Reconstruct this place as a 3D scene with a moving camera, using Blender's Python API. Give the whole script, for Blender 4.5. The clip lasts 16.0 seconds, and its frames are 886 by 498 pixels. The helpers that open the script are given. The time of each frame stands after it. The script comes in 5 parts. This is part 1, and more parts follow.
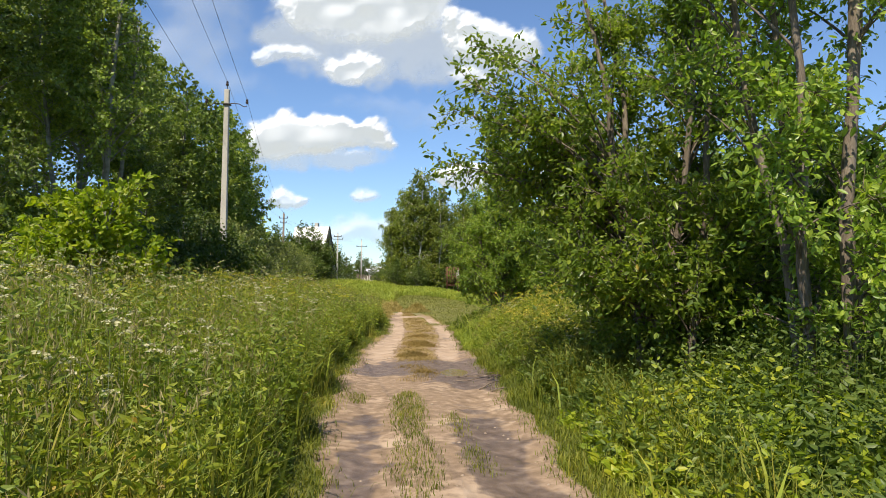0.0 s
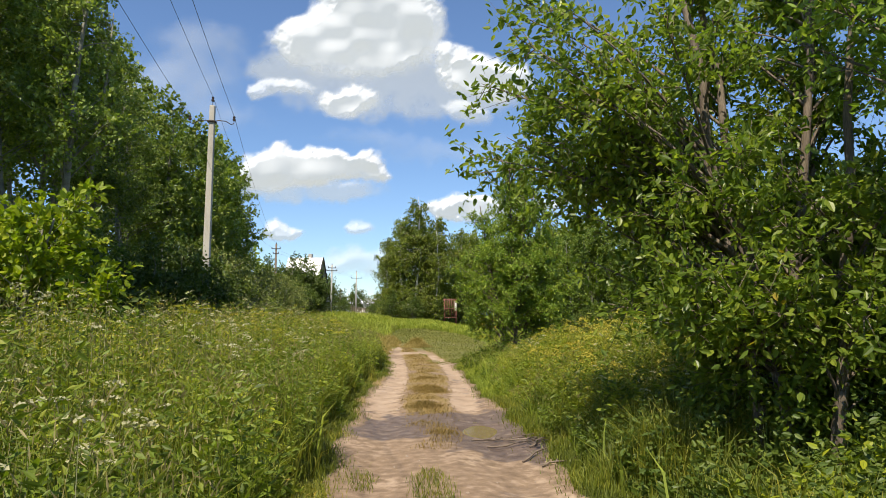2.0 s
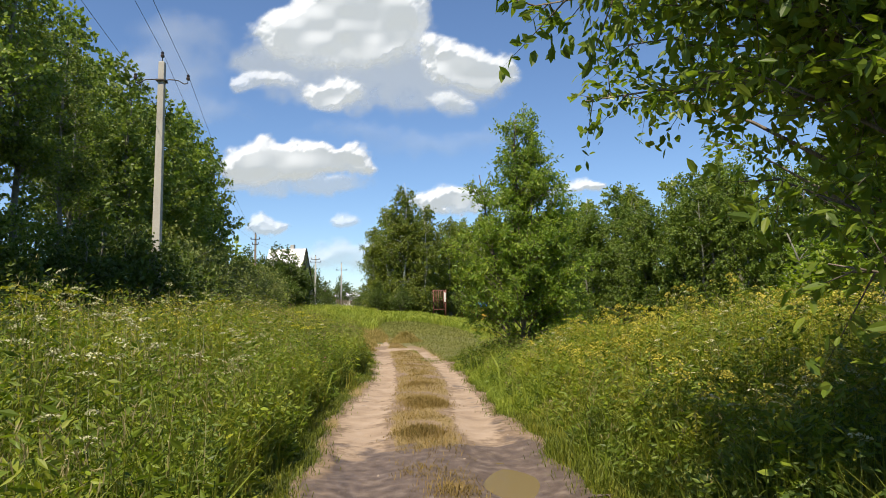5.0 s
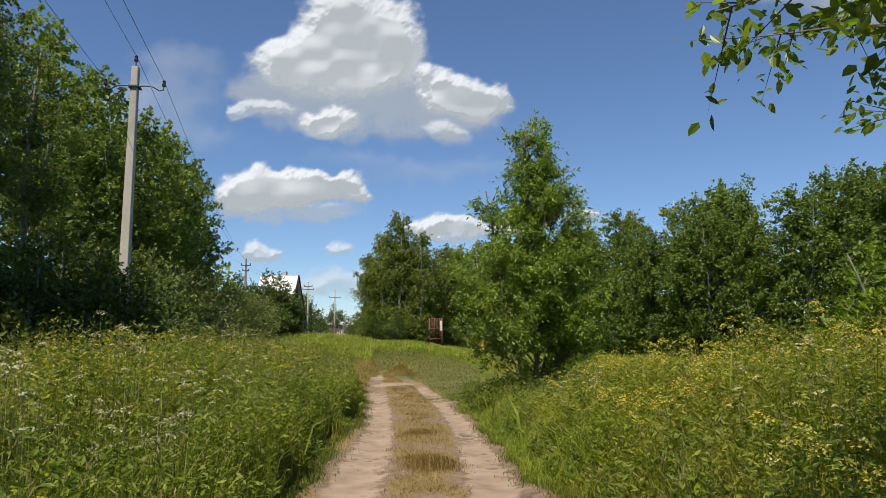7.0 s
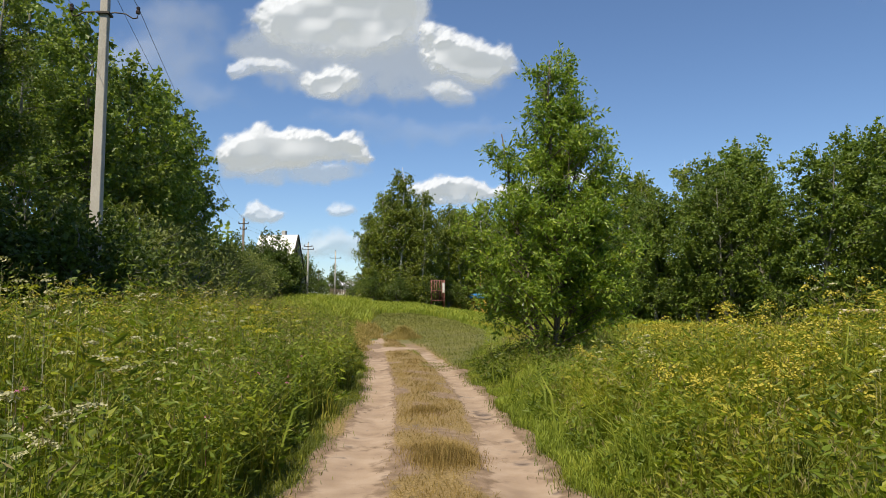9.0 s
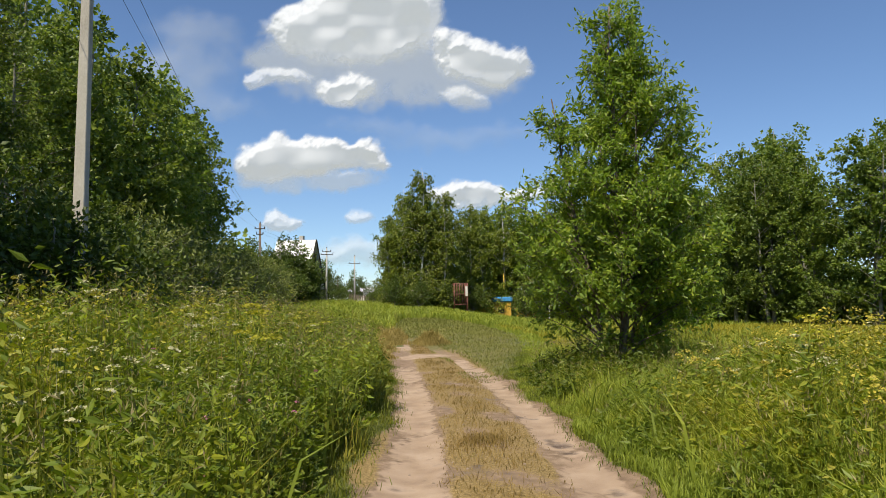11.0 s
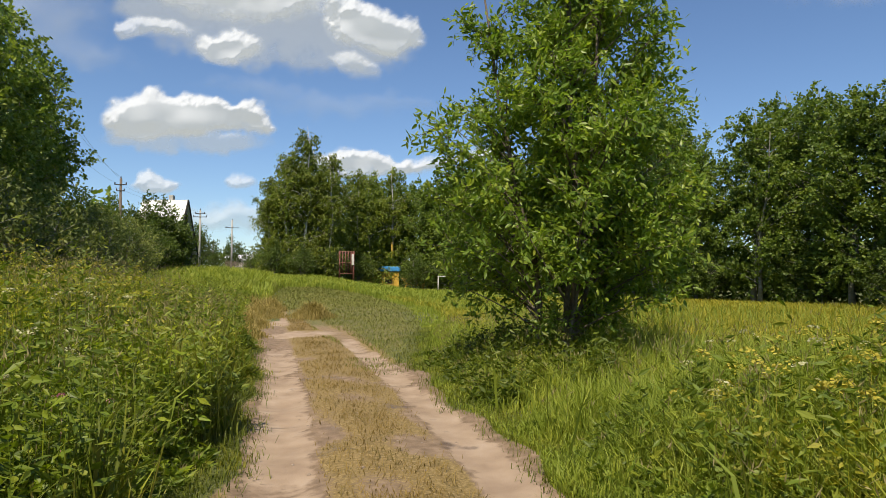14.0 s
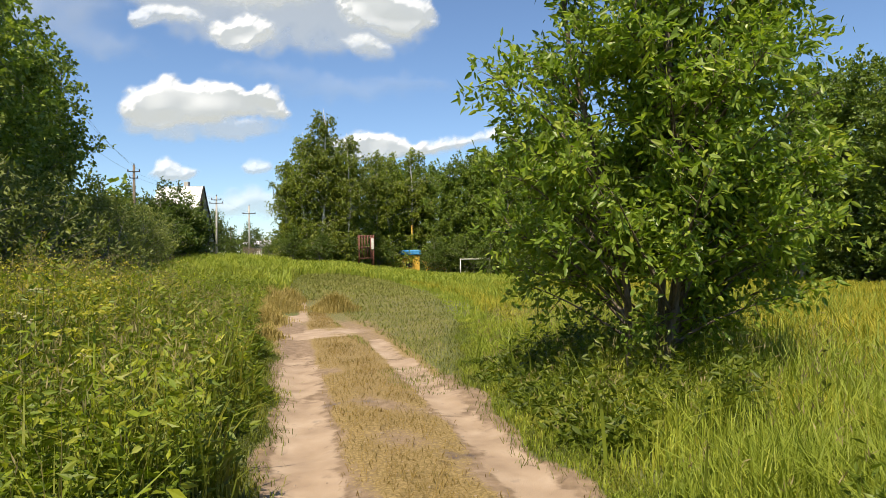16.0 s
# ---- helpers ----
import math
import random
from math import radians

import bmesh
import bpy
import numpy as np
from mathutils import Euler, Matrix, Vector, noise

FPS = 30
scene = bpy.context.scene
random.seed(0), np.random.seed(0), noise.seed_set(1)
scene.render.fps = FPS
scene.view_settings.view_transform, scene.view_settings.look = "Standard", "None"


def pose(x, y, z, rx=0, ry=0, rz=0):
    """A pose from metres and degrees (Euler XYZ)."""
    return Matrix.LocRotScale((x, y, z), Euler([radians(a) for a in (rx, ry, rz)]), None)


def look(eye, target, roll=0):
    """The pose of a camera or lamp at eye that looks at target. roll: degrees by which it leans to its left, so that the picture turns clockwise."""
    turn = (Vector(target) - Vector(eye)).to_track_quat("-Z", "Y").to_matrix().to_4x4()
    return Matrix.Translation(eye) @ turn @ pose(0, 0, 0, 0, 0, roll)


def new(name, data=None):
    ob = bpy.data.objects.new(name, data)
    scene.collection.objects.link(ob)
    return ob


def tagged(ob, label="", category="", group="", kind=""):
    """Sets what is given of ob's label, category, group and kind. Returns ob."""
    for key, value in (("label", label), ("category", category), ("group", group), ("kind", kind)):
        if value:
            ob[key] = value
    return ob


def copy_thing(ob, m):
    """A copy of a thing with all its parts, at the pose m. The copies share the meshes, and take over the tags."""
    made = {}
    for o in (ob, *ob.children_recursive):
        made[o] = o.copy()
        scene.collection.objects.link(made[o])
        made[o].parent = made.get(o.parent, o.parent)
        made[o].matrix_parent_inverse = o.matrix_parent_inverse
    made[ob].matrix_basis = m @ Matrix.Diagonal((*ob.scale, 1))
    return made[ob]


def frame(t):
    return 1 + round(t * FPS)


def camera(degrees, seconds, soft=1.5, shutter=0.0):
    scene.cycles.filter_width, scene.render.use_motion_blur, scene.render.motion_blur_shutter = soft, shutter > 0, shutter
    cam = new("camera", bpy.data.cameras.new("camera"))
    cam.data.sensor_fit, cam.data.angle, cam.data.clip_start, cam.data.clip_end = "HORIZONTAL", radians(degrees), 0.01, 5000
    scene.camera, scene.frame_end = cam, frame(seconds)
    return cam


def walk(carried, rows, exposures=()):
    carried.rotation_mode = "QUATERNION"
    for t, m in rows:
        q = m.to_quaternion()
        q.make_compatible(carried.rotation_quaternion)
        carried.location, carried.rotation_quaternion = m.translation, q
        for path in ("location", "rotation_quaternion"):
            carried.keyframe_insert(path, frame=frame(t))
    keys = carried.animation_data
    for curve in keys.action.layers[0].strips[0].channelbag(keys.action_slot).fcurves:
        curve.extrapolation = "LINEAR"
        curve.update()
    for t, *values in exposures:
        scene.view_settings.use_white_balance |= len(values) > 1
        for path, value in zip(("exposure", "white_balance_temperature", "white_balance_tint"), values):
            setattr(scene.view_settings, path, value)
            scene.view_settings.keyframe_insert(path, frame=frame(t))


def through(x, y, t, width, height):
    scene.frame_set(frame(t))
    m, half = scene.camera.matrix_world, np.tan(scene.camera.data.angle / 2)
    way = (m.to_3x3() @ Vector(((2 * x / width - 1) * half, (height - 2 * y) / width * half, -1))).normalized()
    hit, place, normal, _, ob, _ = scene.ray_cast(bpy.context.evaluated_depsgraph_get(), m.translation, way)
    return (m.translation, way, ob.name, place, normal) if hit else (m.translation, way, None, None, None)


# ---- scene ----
cam = camera(66.0, 16.0, 0.55)
PATH = [
    (0, (0.130, -0.058, 1.315), (0.268, 1.934, 1.426), 0.5),
    (0.5, (0.085, 0.571, 1.320), (0.181, 2.566, 1.430), 0.3),
    (1, (0.026, 1.010, 1.352), (0.142, 3.003, 1.480), 0.2),
    (1.5, (0.001, 1.632, 1.376), (0.107, 3.622, 1.544), 0.2),
    (2, (-0.080, 2.159, 1.366), (0.074, 4.143, 1.570), 0.3),
    (2.5, (-0.091, 2.686, 1.385), (0.047, 4.672, 1.571), 0.7),
    (3, (-0.115, 3.091, 1.341), (0.060, 5.072, 1.553), 0.2),
    (3.5, (-0.104, 3.517, 1.299), (0.082, 5.499, 1.488), -0.7),
    (3.7, (-0.087, 3.740, 1.311), (0.089, 5.726, 1.479), -0.7),
    (5.8, (0.032, 6.130, 1.339), (0.233, 8.109, 1.549), -0.3),
    (6, (0.035, 6.230, 1.372), (0.211, 8.210, 1.592), -0.2),
    (6.5, (-0.026, 6.731, 1.391), (0.149, 8.708, 1.636), 0.1),
    (7, (0.018, 7.350, 1.417), (0.226, 9.322, 1.680), -0.3),
    (7.5, (0.004, 7.873, 1.459), (0.240, 9.848, 1.677), -0.9),
    (8, (0.074, 8.152, 1.414), (0.452, 10.110, 1.563), -1.2),
    (8.5, (0.096, 8.660, 1.436), (0.362, 10.637, 1.587), -0.5),
    (9, (0.051, 9.139, 1.403), (0.256, 11.123, 1.557), 0.3),
    (9.2, (0.073, 9.408, 1.370), (0.252, 11.393, 1.537), 0.4),
    (11.3, (-0.175, 11.610, 1.275), (-0.020, 13.597, 1.446), -0.8),
    (11.5, (-0.203, 11.763, 1.264), (-0.015, 13.746, 1.450), -1.0),
    (12, (-0.194, 12.433, 1.267), (0.080, 14.403, 1.474), -1.0),
    (12.5, (-0.158, 12.808, 1.222), (0.289, 14.751, 1.382), -1.2),
    (13, (-0.003, 13.413, 1.174), (0.498, 15.347, 1.268), -1.5),
    (13.5, (0.021, 13.912, 1.213), (0.503, 15.852, 1.270), -0.6),
    (14, (0.084, 14.478, 1.249), (0.566, 16.418, 1.331), 0.3),
    (14.5, (0.043, 14.979, 1.328), (0.453, 16.932, 1.468), 0.6),
    (15, (0.064, 15.366, 1.315), (0.475, 17.321, 1.406), -0.2),
    (15.5, (0.101, 15.844, 1.332), (0.459, 17.812, 1.371), -0.4),
    (16, (0.125, 16.354, 1.389), (0.557, 18.307, 1.417), -0.8),
]
walk(cam, [(t, look(eye, target, roll)) for t, eye, target, roll in PATH], [(0, 0.65, 6900, 10), (3.5, 0.48, 6900, 10), (6, 0.38, 6800, 10), (7, 0.12, 6700, 10), (9, 0.25, 6900, 10), (13, 0.30, 6900, 10), (14.5, 0.22, 7000, 10), (16, 0.55, 7200, 10)])

# ---- light ----
SUN_DIR = Vector((-0.38, -0.62, 1.08)).normalized()  # towards the sun: high, from the left and a little behind
sun = new("sun", bpy.data.lights.new("sun", "SUN"))
sun.data.energy, sun.data.angle, sun.data.color = 5.0, radians(0.5), (1.0, 0.92, 0.76)
sun.matrix_world = Matrix.Translation((0, 0, 60)) @ SUN_DIR.to_track_quat("Z", "Y").to_matrix().to_4x4()
world = bpy.data.worlds.new("world")
scene.world = world
world.use_nodes = True
wn = world.node_tree
sky = wn.nodes.new("ShaderNodeTexSky")
sky.sky_type, sky.sun_disc = "NISHITA", False
sky.sun_elevation = math.asin(SUN_DIR.z)
sky.sun_rotation = math.atan2(SUN_DIR.x, SUN_DIR.y)
sky.air_density, sky.dust_density, sky.ozone_density = 0.95, 0.10, 4.5
tint = wn.nodes.new("ShaderNodeMix")
tint.data_type, tint.blend_type = "RGBA", "MULTIPLY"
tint.inputs[0].default_value, tint.inputs[7].default_value = 1.0, (0.90, 0.99, 1.10, 1)
wn.links.new(sky.outputs[0], tint.inputs[6])
wn.links.new(tint.outputs[2], wn.nodes["Background"].inputs[0])
wn.nodes["Background"].inputs[1].default_value = 0.103



# ---- materials ----
def nodes(name):
    m = bpy.data.materials.new(name)
    m.use_nodes = True
    m.node_tree.nodes.clear()
    return m, m.node_tree.nodes, m.node_tree.links


def ramp(n, colors):
    r = n.new("ShaderNodeValToRGB")
    while len(r.color_ramp.elements) < len(colors):
        r.color_ramp.elements.new(0.5)
    for e, (p, c) in zip(r.color_ramp.elements, colors):
        e.position, e.color = p, (*c, 1)
    return r


def foliage(name, dark, mid, light, through=0.35, rough=0.5, patch=0.35, odd=None):
    """Leaves: each its own shade, with patches a metre or two across, and light coming through."""
    m, n, l = nodes(name)
    geo, info, tex = n.new("ShaderNodeNewGeometry"), n.new("ShaderNodeObjectInfo"), n.new("ShaderNodeTexNoise")
    tex.inputs["Scale"].default_value, tex.inputs["Detail"].default_value = 0.9, 3
    l.new(geo.outputs["Position"], tex.inputs["Vector"])
    r = ramp(n, [(0.0, dark), (0.5, mid), (0.92, light), (1.0, odd or light)])
    mix = n.new("ShaderNodeMix")
    mix.inputs[0].default_value = patch
    l.new(geo.outputs["Random Per Island"], mix.inputs[2])
    spread = n.new("ShaderNodeMapRange")
    spread.inputs[1].default_value, spread.inputs[2].default_value = 0.3, 0.7
    l.new(tex.outputs[0], spread.inputs[0])
    l.new(spread.outputs[0], mix.inputs[3])
    l.new(mix.outputs[0], r.inputs[0])
    hue = n.new("ShaderNodeHueSaturation")
    vary = n.new("ShaderNodeMapRange")
    vary.inputs[3].default_value, vary.inputs[4].default_value = 0.78, 1.2
    l.new(info.outputs["Random"], vary.inputs[0])
    l.new(vary.outputs[0], hue.inputs["Value"])
    l.new(r.outputs[0], hue.inputs["Color"])
    b, t, s, o = n.new("ShaderNodeBsdfPrincipled"), n.new("ShaderNodeBsdfTranslucent"), n.new("ShaderNodeMixShader"), n.new("ShaderNodeOutputMaterial")
    b.inputs["Roughness"].default_value = rough
    b.inputs["Specular IOR Level"].default_value = 0.38
    l.new(hue.outputs[0], b.inputs["Base Color"])
    warm = n.new("ShaderNodeMix")
    warm.data_type, warm.blend_type = "RGBA", "MULTIPLY"
    warm.inputs[0].default_value = 1.0
    warm.inputs[7].default_value = (1.4, 1.5, 0.7, 1)
    l.new(hue.outputs[0], warm.inputs[6])
    l.new(warm.outputs[2], t.inputs[0])
    s.inputs[0].default_value = through
    l.new(b.outputs[0], s.inputs[1])
    l.new(t.outputs[0], s.inputs[2])
    l.new(s.outputs[0], o.inputs[0])
    return m


def surface(name, colors, scale=6.0, stretch=(1, 1, 1), rough=0.8, metal=0.0, bump=0.3, fine=60.0):
    """A worn surface: two sizes of noise for the colour, and a bump."""
    m, n, l = nodes(name)
    co, mp = n.new("ShaderNodeTexCoord"), n.new("ShaderNodeMapping")
    mp.inputs["Scale"].default_value = stretch
    l.new(co.outputs["Object"], mp.inputs[0])
    a, c = n.new("ShaderNodeTexNoise"), n.new("ShaderNodeTexNoise")
    a.inputs["Scale"].default_value, a.inputs["Detail"].default_value = scale, 5
    c.inputs["Scale"].default_value, c.inputs["Detail"].default_value = fine, 3
    l.new(mp.outputs[0], a.inputs[0])
    l.new(mp.outputs[0], c.inputs[0])
    mix = n.new("ShaderNodeMix")
    mix.inputs[0].default_value = 0.35
    l.new(a.outputs[0], mix.inputs[2])
    l.new(c.outputs[0], mix.inputs[3])
    k = len(colors) - 1
    r = ramp(n, [(0.32 + 0.36 * i / k, col) for i, col in enumerate(colors)])
    l.new(mix.outputs[0], r.inputs[0])
    b, o, bp = n.new("ShaderNodeBsdfPrincipled"), n.new("ShaderNodeOutputMaterial"), n.new("ShaderNodeBump")
    bp.inputs["Strength"].default_value, bp.inputs["Distance"].default_value = bump, 0.02
    l.new(mix.outputs[0], bp.inputs["Height"])
    l.new(bp.outputs[0], b.inputs["Normal"])
    l.new(r.outputs[0], b.inputs["Base Color"])
    b.inputs["Roughness"].default_value, b.inputs["Metallic"].default_value = rough, metal
    l.new(b.outputs[0], o.inputs[0])
    return m


def ground_material():
    """Soil, damp soil and turf, shared out by the layers laid on the sheet's points."""
    m, n, l = nodes("earth")
    geo = n.new("ShaderNodeNewGeometry")

    def noise_at(scale, detail=6):
        t = n.new("ShaderNodeTexNoise")
        t.inputs["Scale"].default_value, t.inputs["Detail"].default_value = scale, detail
        l.new(geo.outputs["Position"], t.inputs["Vector"])
        return t

    def blend(fac, a, b):
        x = n.new("ShaderNodeMix")
        x.data_type = "RGBA"
        l.new(fac, x.inputs[0])
        l.new(a, x.inputs[6])
        l.new(b, x.inputs[7])
        return x.outputs[2]

    def edge(layer, tex, low, high, amount=0.5):
        a = n.new("ShaderNodeAttribute")
        a.attribute_name = layer
        mad = n.new("ShaderNodeMath")
        mad.operation = "MULTIPLY_ADD"
        mad.inputs[1].default_value = amount
        off = n.new("ShaderNodeMath")
        off.operation = "SUBTRACT"
        off.inputs[1].default_value = amount / 2
        l.new(tex.outputs[0], mad.inputs[0])
        l.new(a.outputs["Fac"], mad.inputs[2])
        l.new(mad.outputs[0], off.inputs[0])
        r = n.new("ShaderNodeMapRange")
        r.interpolation_type = "SMOOTHSTEP"
        r.inputs[1].default_value, r.inputs[2].default_value = low, high
        l.new(off.outputs[0], r.inputs[0])
        return r.outputs[0]

    big, mid, fine, grit = noise_at(3.0), noise_at(9.0), noise_at(42.0), noise_at(170.0, 3)
    sand = ramp(n, [(0.30, (0.27, 0.19, 0.132)), (0.50, (0.35, 0.255, 0.182)), (0.70, (0.42, 0.318, 0.238))])
    soil = ramp(n, [(0.30, (0.15, 0.10, 0.064)), (0.55, (0.235, 0.162, 0.108)), (0.75, (0.31, 0.225, 0.16))])
    mud = ramp(n, [(0.30, (0.075, 0.050, 0.038)), (0.55, (0.135, 0.095, 0.073)), (0.75, (0.22, 0.165, 0.13))])
    turf = ramp(n, [(0.30, (0.05, 0.055, 0.015)), (0.50, (0.10, 0.115, 0.028)), (0.70, (0.17, 0.165, 0.055))])
    straw = ramp(n, [(0.30, (0.13, 0.092, 0.032)), (0.50, (0.23, 0.158, 0.058)), (0.70, (0.33, 0.24, 0.11))])
    for r, t in ((sand, big), (soil, mid), (mud, mid), (turf, fine), (straw, fine)):
        l.new(t.outputs[0], r.inputs[0])
    col = blend(edge("bare", mid, 0.40, 0.60, 0.7), turf.outputs[0], soil.outputs[0])
    col = blend(edge("dry", fine, 0.40, 0.62, 0.7), col, straw.outputs[0])
    col = blend(edge("pale", mid, 0.34, 0.68, 0.9), col, sand.outputs[0])
    damp = edge("damp", big, 0.42, 0.56, 0.9)
    col = blend(damp, col, mud.outputs[0])
    b, o, bp, bp2 = n.new("ShaderNodeBsdfPrincipled"), n.new("ShaderNodeOutputMaterial"), n.new("ShaderNodeBump"), n.new("ShaderNodeBump")
    bp.inputs["Strength"].default_value, bp.inputs["Distance"].default_value = 0.06, 0.015
    bp2.inputs["Strength"].default_value, bp2.inputs["Distance"].default_value = 0.5, 0.012
    l.new(mid.outputs[0], bp.inputs["Height"])
    l.new(grit.outputs[0], bp2.inputs["Height"])
    l.new(bp.outputs[0], bp2.inputs["Normal"])
    l.new(bp2.outputs[0], b.inputs["Normal"])
    l.new(col, b.inputs["Base Color"])
    rr = n.new("ShaderNodeMapRange")
    rr.inputs[3].default_value, rr.inputs[4].default_value = 0.92, 0.55
    l.new(damp, rr.inputs[0])
    l.new(rr.outputs[0], b.inputs["Roughness"])
    l.new(b.outputs[0], o.inputs[0])
    return m


M_GROUND = ground_material()
M_GRASS = foliage("grass_green", (0.045, 0.059, 0.010), (0.121, 0.146, 0.015), (0.243, 0.219, 0.031), 0.30, 0.55, 0.5, (0.497, 0.320, 0.076))
M_GRASS_FIELD = foliage("grass_field", (0.148, 0.158, 0.015), (0.248, 0.231, 0.021), (0.372, 0.295, 0.035), 0.30, 0.6, 0.6, (0.496, 0.347, 0.083))
M_GRASS_LUSH = foliage("grass_lush", (0.122, 0.170, 0.019), (0.212, 0.261, 0.031), (0.336, 0.339, 0.044), 0.3, 0.6, 0.6)
M_GRASS_DRY = foliage("grass_dry", (0.095, 0.088, 0.020), (0.25, 0.165, 0.048), (0.35, 0.25, 0.085), 0.2, 0.7, 0.5, (0.115, 0.139, 0.024))
M_STRAW = foliage("grass_straw", (0.16, 0.14, 0.05), (0.27, 0.23, 0.09), (0.40, 0.34, 0.17), 0.2, 0.7, 0.4)
M_GRASS_MOWN = foliage("grass_mown", (0.123, 0.149, 0.028), (0.213, 0.226, 0.048), (0.347, 0.319, 0.100), 0.2, 0.7, 0.6)
M_TAWNY = foliage("tawny_grass", (0.17, 0.14, 0.035), (0.31, 0.235, 0.075), (0.43, 0.34, 0.14), 0.25, 0.7, 0.4, (0.16, 0.19, 0.04))
M_WEED = foliage("weed_leaf", (0.036, 0.055, 0.008), (0.121, 0.170, 0.016), (0.240, 0.249, 0.028), 0.35, 0.5, 0.5, (0.324, 0.210, 0.068))
M_WEED_YELLOW = foliage("weed_yellow", (0.150, 0.172, 0.017), (0.300, 0.299, 0.025), (0.476, 0.425, 0.046), 0.35, 0.55, 0.4, (0.38, 0.29, 0.08))
M_WEED_BRIGHT = foliage("weed_bright", (0.122, 0.184, 0.012), (0.208, 0.261, 0.019), (0.330, 0.329, 0.025), 0.4, 0.5, 0.4)
M_UMBEL = foliage("umbel_cream", (0.30, 0.29, 0.13), (0.46, 0.44, 0.25), (0.62, 0.60, 0.42), 0.15, 0.8, 0.5)
M_YELLOW_FLOWER = foliage("yellow_flower", (0.34, 0.30, 0.035), (0.48, 0.40, 0.05), (0.58, 0.50, 0.10), 0.2, 0.7, 0.4)
M_PINK = foliage("clover_pink", (0.40, 0.12, 0.22), (0.5, 0.18, 0.3), (0.6, 0.3, 0.4), 0.15, 0.8, 0.3)
M_WILLOW = foliage("willow_leaf", (0.098, 0.168, 0.025), (0.186, 0.274, 0.041), (0.336, 0.400, 0.060), 0.44, 0.38, 0.25, (0.363, 0.263, 0.033))
M_WILLOW_DARK = foliage("willow_leaf_dark", (0.102, 0.165, 0.028), (0.183, 0.266, 0.038), (0.331, 0.393, 0.056), 0.52, 0.36, 0.25, (0.427, 0.279, 0.035))
M_ASPEN = foliage("aspen_leaf", (0.077, 0.124, 0.024), (0.147, 0.203, 0.039), (0.259, 0.303, 0.058), 0.38, 0.45, 0.35)
M_BIRCH = foliage("birch_leaf", (0.091, 0.129, 0.016), (0.159, 0.208, 0.023), (0.269, 0.287, 0.038), 0.32, 0.5, 0.35)
M_ALDER = foliage("alder_leaf", (0.071, 0.118, 0.022), (0.131, 0.192, 0.027), (0.227, 0.276, 0.044), 0.32, 0.5, 0.4)
M_LIME = foliage("light_bush_leaf", (0.138, 0.214, 0.012), (0.233, 0.315, 0.017), (0.371, 0.404, 0.028), 0.42, 0.45, 0.25)
M_BUSH = foliage("elder_leaf", (0.085, 0.15, 0.013), (0.16, 0.235, 0.02), (0.27, 0.33, 0.03), 0.42, 0.45, 0.3)
# Aspen leaf colours darkened: the shade under the trees is put into them.
M_SHADED_LEAF = foliage("shaded_leaf", (0.040, 0.072, 0.012), (0.076, 0.116, 0.018), (0.135, 0.17, 0.026), 0.3, 0.5, 0.4)
M_GREY = foliage("grey_willow_leaf", (0.102, 0.132, 0.032), (0.169, 0.200, 0.052), (0.258, 0.279, 0.079), 0.30, 0.55, 0.4)
M_BARK = surface("willow_bark", [(0.060, 0.045, 0.034), (0.14, 0.11, 0.085), (0.22, 0.18, 0.14)], 5, (3, 3, 0.5), 0.9, 0, 0.9, 40)
M_BARK_GREY = surface("aspen_bark", [(0.09, 0.085, 0.065), (0.18, 0.175, 0.14), (0.27, 0.26, 0.21)], 4, (1, 1, 2), 0.85, 0, 0.5, 40)
M_BARK_BIRCH = surface("birch_bark", [(0.10, 0.09, 0.08), (0.55, 0.53, 0.48), (0.68, 0.66, 0.60)], 3, (1, 1, 3), 0.8, 0, 0.3, 25)
M_CONCRETE = surface("pole_concrete", [(0.30, 0.28, 0.25), (0.42, 0.40, 0.36), (0.50, 0.48, 0.44)], 2.5, (1, 1, 0.4), 0.9, 0, 0.3, 50)
M_STEEL = surface("dark_steel", [(0.035, 0.033, 0.032), (0.06, 0.055, 0.05), (0.10, 0.075, 0.055)], 8, (1, 1, 1), 0.6, 0.6, 0.2, 60)
M_INSULATOR = surface("insulator_glaze", [(0.03, 0.02, 0.018), (0.05, 0.035, 0.03), (0.07, 0.05, 0.04)], 8, (1, 1, 1), 0.25, 0, 0.05, 60)
M_WIRE = surface("aluminium_wire", [(0.07, 0.07, 0.075), (0.11, 0.11, 0.115), (0.15, 0.15, 0.155)], 3, (1, 1, 1), 0.5, 0.7, 0.1, 60)
M_ROOF = surface("sheet_roof", [(0.55, 0.55, 0.54), (0.68, 0.68, 0.68), (0.78, 0.78, 0.78)], 1.2, (1, 1, 0.4), 0.55, 0.1, 0.1, 20)
# Near-black boards: the shade on the house gable is put into their colour.
M_BOARD_SHADED = surface("shaded_boards", [(0.014, 0.012, 0.012), (0.025, 0.021, 0.02), (0.04, 0.034, 0.03)], 2, (6, 6, 0.5), 0.85, 0, 0.4, 30)
M_PAINT_WHITE = surface("worn_white_paint", [(0.45, 0.40, 0.33), (0.66, 0.63, 0.57), (0.78, 0.76, 0.72)], 4, (1, 1, 1), 0.6, 0, 0.2, 40)
M_RUST = surface("rusty_cream_paint", [(0.28, 0.13, 0.06), (0.55, 0.42, 0.28), (0.66, 0.58, 0.45)], 5, (1, 1, 1), 0.7, 0.0, 0.3, 40)
M_RED = surface("red_brown_paint", [(0.10, 0.035, 0.025), (0.17, 0.06, 0.045), (0.24, 0.10, 0.07)], 3, (1, 1, 1), 0.7, 0, 0.2, 40)
